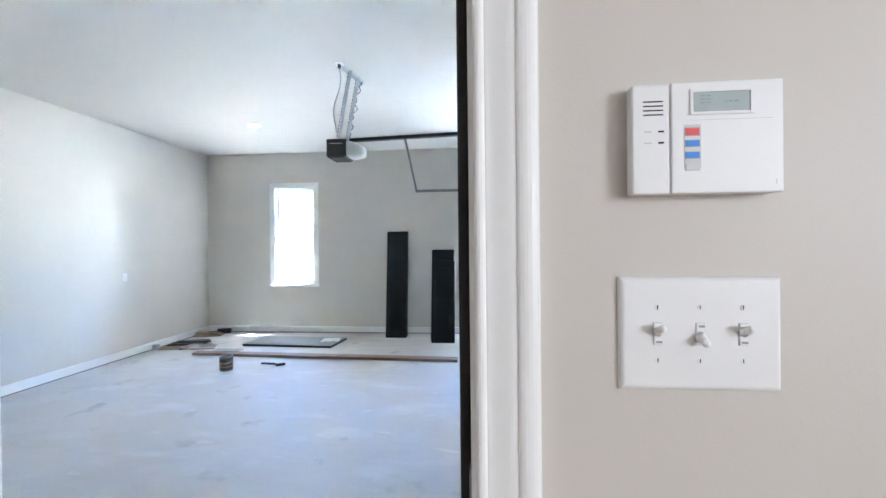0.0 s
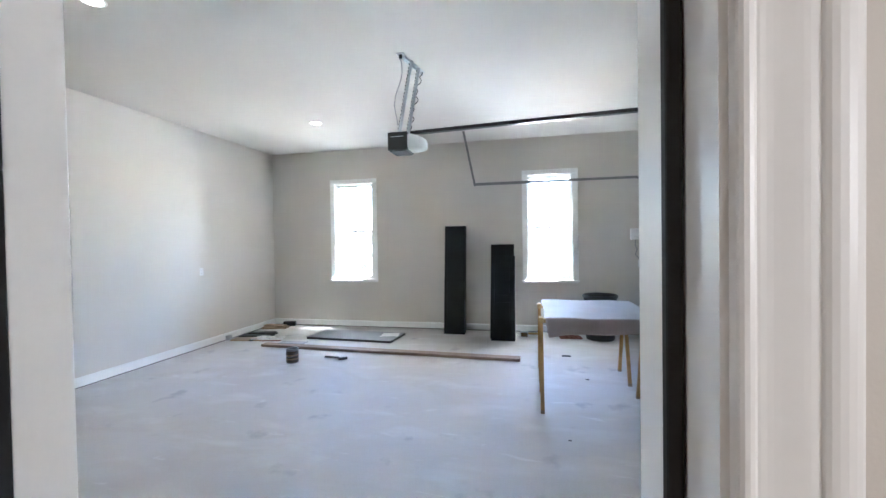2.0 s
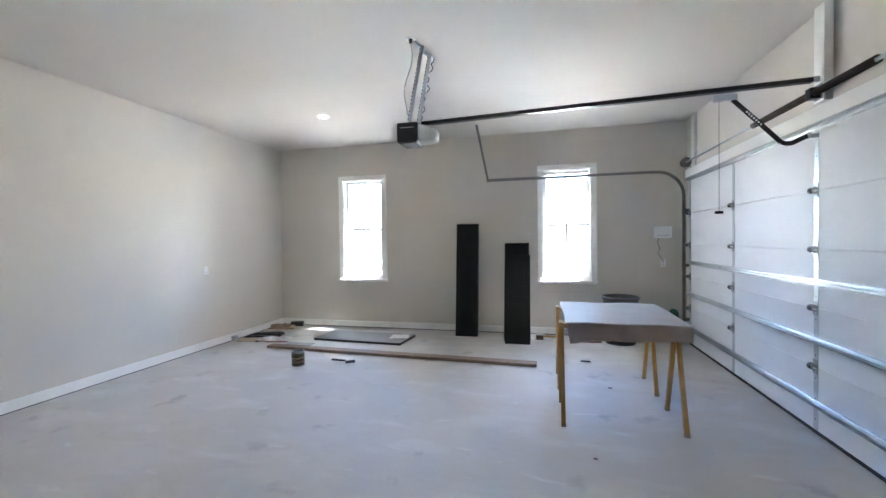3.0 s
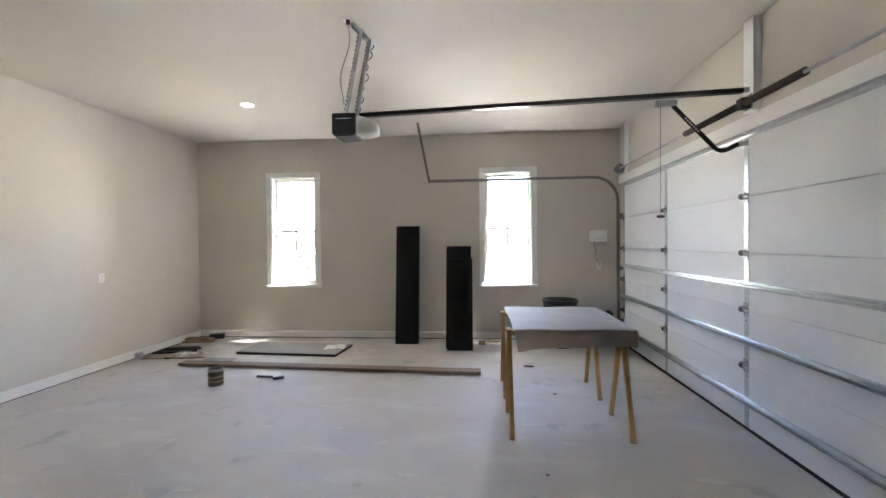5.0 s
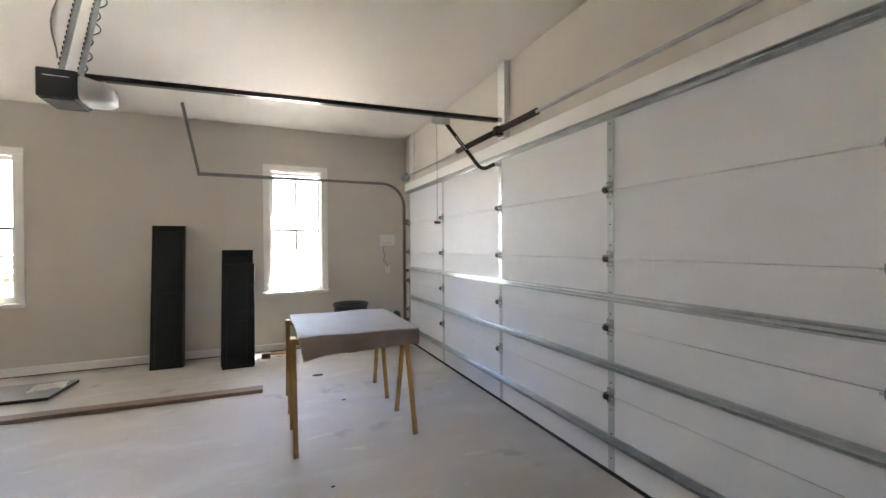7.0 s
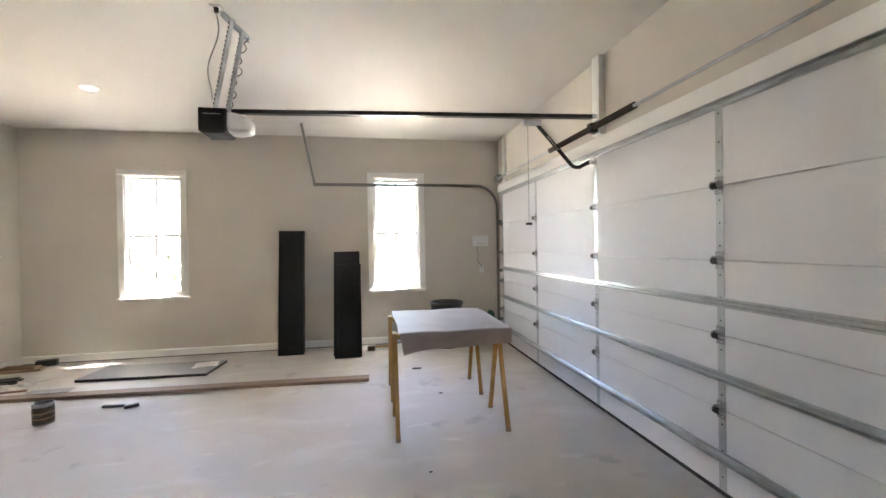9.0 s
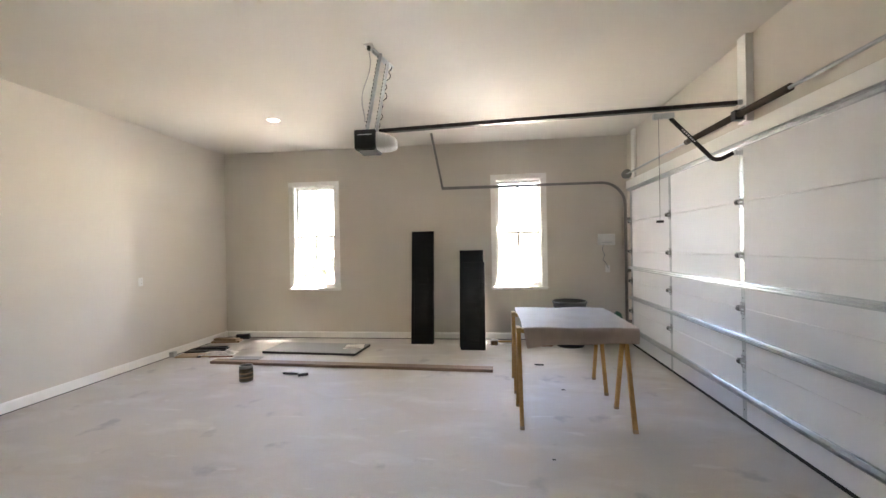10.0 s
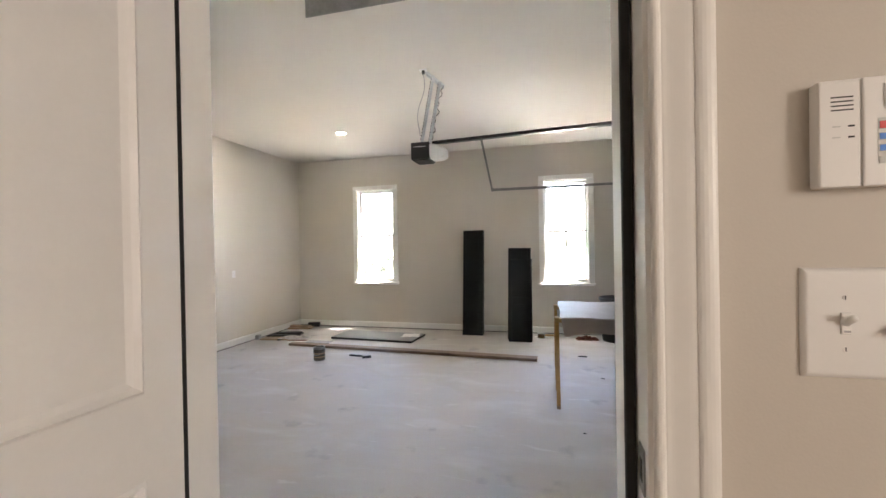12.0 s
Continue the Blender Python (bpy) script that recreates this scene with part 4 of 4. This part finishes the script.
def crumpled(name, label, category, material, c, size, seed, turn=0.0, bumps=0.35):
    """A creased sheet-like lump resting on the floor."""
    rng = random.Random(seed)
    bm = bmesh.new()
    n = 12
    g = []
    for j in range(n + 1):
        row = []
        for i in range(n + 1):
            u, v = i / n - 0.5, j / n - 0.5
            edge = 1.0 - min(1.0, max(abs(u), abs(v)) * 2) ** 3
            z = 0.003 + size[2] * edge * (0.45 + bumps * rng.uniform(-1, 1) + 0.5 * noise.noise(Vector((u * 5 + seed, v * 5, 0))))
            row.append(bm.verts.new((u * size[0] * (1 + 0.12 * rng.uniform(-1, 1)), v * size[1] * (1 + 0.15 * rng.uniform(-1, 1)), max(0.002, z))))
        g.append(row)
    for j in range(n):
        for i in range(n):
            bm.faces.new((g[j][i], g[j][i + 1], g[j + 1][i + 1], g[j + 1][i]))
    bmesh.ops.solidify(bm, geom=bm.faces[:], thickness=-0.0015)
    ob = solid(name, bm, material, label, category)
    ob.matrix_world = pose(c[0], c[1], c[2] if len(c) > 2 else 0.0, 0, 0, turn)
    return ob


def plank(label, material, c, size, turn, z=0.0, tilt=0.0):
    ob = solid("wood_offcut", bx(-size[0] / 2, size[0] / 2, -size[1] / 2, size[1] / 2, 0.0, size[2], 0.002), material, label, "wood offcut")
    ob.matrix_world = pose(c[0], c[1], z + 0.001, tilt, 0, turn)
    return ob


plank("thin tan board offcut near the bare wall", PLY, (-2.55, 5.53), (0.50, 0.20, 0.018), 8)
for k, (x, y, ln, turn, z) in enumerate(((-2.60, 5.74, 0.52, 11, 0.0), (-2.57, 5.81, 0.56, 9, 0.0), (-2.63, 5.88, 0.50, 13, 0.0), (-2.60, 5.95, 0.55, 8, 0.0), (-2.52, 5.84, 0.48, 4, 0.025), (-2.56, 5.91, 0.46, 15, 0.025))):
    plank("thin black trim strip on the scrap pile", BLACK, (x, y), (ln, 0.052, 0.022), turn, z)
plank("brown offcut resting in the far corner", KRAFT, (-2.66, 6.42), (0.46, 0.16, 0.03), 12)
plank("brown offcut lying on a pine one", KRAFT, (-2.67, 6.43), (0.42, 0.12, 0.03), -3, 0.032)
plank("dark offcut beside the baseboard corner", BLACK, (-2.52, 6.66), (0.22, 0.10, 0.085), 20)
plank("small grey block at the foot of the wall", GALV, (-2.86, 5.46), (0.07, 0.07, 0.075), 5)
plank("thin grey strip lying over the long board", SLATE, (-1.58, 5.30), (0.42, 0.15, 0.008), 2, 0.041)
plank("small black trim scrap on the concrete", BLACK, (-0.66, 4.77), (0.20, 0.03, 0.022), -4)
plank("small black trim scrap on the concrete", BLACK, (-0.47, 4.72), (0.12, 0.035, 0.03), 32)
# Strip laid in for the sun patch on the floor below window_2
plank("pale strip put in for sun on the floor by the shutters", PINE_X, (2.03, 6.60), (0.30, 0.06, 0.02), 3)
crumpled("plastic_wrap", "crumpled white plastic wrap on the scrap pile", "plastic wrap", PAPER, (-2.27, 5.62), (0.52, 0.26, 0.075), 3, 14, 0.22)
plank("dark strip pushed under the crumpled wrap", BLACK, (-2.42, 5.47), (0.10, 0.05, 0.02), 25)
plank("red-brown slat lying beside the plastic wrap", REDBROWN, (-2.12, 5.50), (0.34, 0.035, 0.012), 10)
crumpled("paper_sheet", "crumpled white paper sheet on the grey board", "paper", PAPER, (-0.27, 6.06, 0.036), (0.28, 0.26, 0.014), 5, 8, 0.2)
crumpled("floor_scrap", "small dark scrap lying on the concrete", "scrap", BLACK, (2.47, 5.34), (0.12, 0.07, 0.012), 7, 0, 0.3)
crumpled("floor_scrap", "red-brown scraps lying behind the sawhorses", "scrap", REDBROWN, (2.62, 6.42), (0.36, 0.20, 0.06), 9, 5, 0.5)
crumpled("floor_scrap", "tiny dark chip lying on the concrete", "scrap", BLACK, (2.62, 4.42), (0.04, 0.03, 0.006), 11)
crumpled("floor_scrap", "tiny dark chip lying on the concrete", "scrap", BLACK, (2.30, 2.95), (0.025, 0.02, 0.005), 12)


def junction_box():
    t = thing("outlet_box", "open metal electrical box lying by the shutters", "electrical box", (1.90, 6.40, 0.0))
    part("box", bx(-0.06, 0.06, -0.05, 0.05, 0.002, 0.085, 0.006), GALV, t)
    part("cover", bx(-0.05, 0.05, -0.053, -0.0505, 0.012, 0.075), BRASS_DARK, t)
    part("lead", sweep([(0.06, 0.0, 0.03), (0.12, 0.02, 0.012), (0.20, -0.02, 0.009), (0.30, 0.03, 0.009)], 0.006, 6), PAPER, t)
    part("lead", sweep([(-0.06, 0.0, 0.03), (-0.11, -0.03, 0.02), (-0.08, -0.09, 0.009), (0.02, -0.11, 0.009)], 0.006, 6), PAPER, t)


BRASS_DARK = mat("dark_brass", (0.20, 0.14, 0.08), 0.45, 0.6, vary=0.2, scale=20)
junction_box()


def bin_():
    t = thing("waste_bin", "round charcoal plastic waste bin in the corner", "waste bin", (3.07, 6.42, 0.0))
    part("body", lathe([(0.0, 0.002), (0.205, 0.002), (0.212, 0.02), (0.246, 0.66), (0.240, 0.66), (0.204, 0.03), (0.0, 0.03)], 36), BINMAT, t, smooth=True)
    part("rim", lathe([(0.244, 0.655), (0.262, 0.66), (0.264, 0.69), (0.252, 0.70), (0.240, 0.695), (0.240, 0.66)], 36), BINRIM, t, "grey rolled rim", smooth=True)


bin_()


def sack():
    bm = bmesh.new()
    bmesh.ops.create_uvsphere(bm, u_segments=20, v_segments=14, radius=1.0)
    for v in bm.verts:
        n = noise.noise(v.co * 1.8) * 0.18
        v.co = Vector((v.co.x * 0.10 * (1 + n), v.co.y * 0.09 * (1 + n), 0.25 + v.co.z * 0.25 * (1 + n * 0.3)))
        v.co.z = max(0.002, v.co.z)
    return bm


gs = solid("garden_sack", sack(), GREEN, "green plastic sack standing beside the door track", "sack", smooth=True)
gs.matrix_world = pose(3.84, 6.63, 0)


# ---- wall devices ----
def controller():
    t = thing("sprinkler_controller", "white plastic control box on the wall", "control box", (3.725, YF, 1.64))
    part("body", bx(-0.13, 0.13, -0.06, -0.001, -0.09, 0.09, 0.008, 3), WHITEPLASTIC, t)
    part("door", bx(-0.115, 0.105, -0.066, -0.0605, -0.02, 0.075, 0.003), WHITEPLASTIC, t)
    part("legend_bar", bx(-0.08, 0.08, -0.0675, -0.0655, -0.052, -0.042), GREYKEY, t)
    part("cord", sweep([(-0.05, -0.03, -0.09), (-0.065, -0.035, -0.17), (-0.03, -0.03, -0.25), (-0.06, -0.03, -0.32), (-0.005, -0.04, -0.40), (0.02, -0.03, -0.46)], 0.006, 6), STEEL, t)


controller()


def outlet(x, y, z, face, label):
    t = thing("wall_outlet", label, "outlet", (x, y, z), turn=face)
    part("cover_plate", bx(-0.036, 0.036, -0.006, -0.0005, -0.058, 0.058, 0.002), WHITEPLASTIC, t)
    for s in (-1, 1):
        r = part("socket", bx(-0.017, 0.017, -0.008, -0.006, s * 0.024 - 0.014, s * 0.024 + 0.014, 0.003), WHITEPLASTIC, t)
        for k in (-1, 1):
            part("slot", bx(k * 0.006 - 0.001, k * 0.006 + 0.001, -0.0084, -0.0079, s * 0.024 - 0.005, s * 0.024 + 0.005), DARKSLOT, r)
    return t


outlet(3.745, YF, 1.165, 0, "white duplex outlet with a plug below the control box")
outlet(XL, 4.97, 1.163, 90, "white duplex outlet on the bare wall")

# ---- outdoors ----
# Eave added out of view so that less sun reaches the floor
solid("sun_cut_eave", bx(XL - 0.4, XR + 0.4, YF + 0.143, YF + 0.32, 3.15, 3.30, 0.004), TRIM, "unseen white eave added to cut the sun on the upper panes", "eave", "structure")
# Made-up pale slab, throws sunlight up through window_2 onto the ceiling
solid("driveway", bx(2.9, 16.0, 7.4, 24.0, -0.22, -0.165, 0.01), BOUNCE_SLAB, "pale concrete slab added to bounce sun in through the window", "driveway", "structure")
solid("ground", bx(-400, 400, -400, 400, -0.35, -0.20), GRASS, "bare pale soil reaching to the horizon", "ground", "structure")


def bush(c, r, h, seed, name="shrub", label="leafy green shrub on the bare soil", trunk=0.0):
    rng = random.Random(seed)
    t = thing(name, label, "shrub" if name == "shrub" else "tree", (c[0], c[1], -0.2))
    bm = bmesh.new()
    n = 900
    for k in range(n):
        a, e = rng.uniform(0, math.tau), rng.uniform(-0.7, 1.3)
        lump = 0.8 + 0.3 * noise.noise(Vector((math.cos(a) * 2 + seed, math.sin(a) * 2, e * 2)))
        rr = rng.uniform(0.35, 1.0) ** 0.5 * lump
        p = Vector((math.cos(a) * math.cos(e) * r * rr, math.sin(a) * math.cos(e) * r * rr, trunk + h * 0.5 + math.sin(e) * h * 0.5 * rr))
        if p.z < 0.05:
            continue
        s = r * rng.uniform(0.05, 0.11)
        q = Euler((rng.uniform(0, 6), rng.uniform(0, 6), rng.uniform(0, 6))).to_matrix()
        vs = [bm.verts.new(p + q @ Vector(o) * s) for o in ((-1, 0, 0), (0, -0.5, 0.1), (1, 0, 0), (0, 0.5, 0.1))]
        bm.faces.new(vs)
    part("crown", bm, LEAF, t)
    bm = bmesh.new()
    cyl(bm, (0, 0, 0), (0.05, 0, trunk + h * 0.55), 0.05 * r + 0.03, 0.02, 8)
    for k in range(4):
        a = k * 1.7 + seed
        cyl(bm, (0, 0, trunk + h * 0.15), (math.cos(a) * r * 0.6, math.sin(a) * r * 0.6, trunk + h * 0.55), 0.03 * r, 0.01, 6)
    part("trunk", bm, BARK, t)


for k, (x, y, r, h) in enumerate(((-6.5, 17.5, 2.0, 1.7), (-9.5, 19, 1.6, 1.6), (-3.5, 20, 1.2, 1.1), (-13, 22, 1.9, 1.9), (-6.0, 24, 1.6, 1.5))):
    bush((x, y), r, h, k + 1)
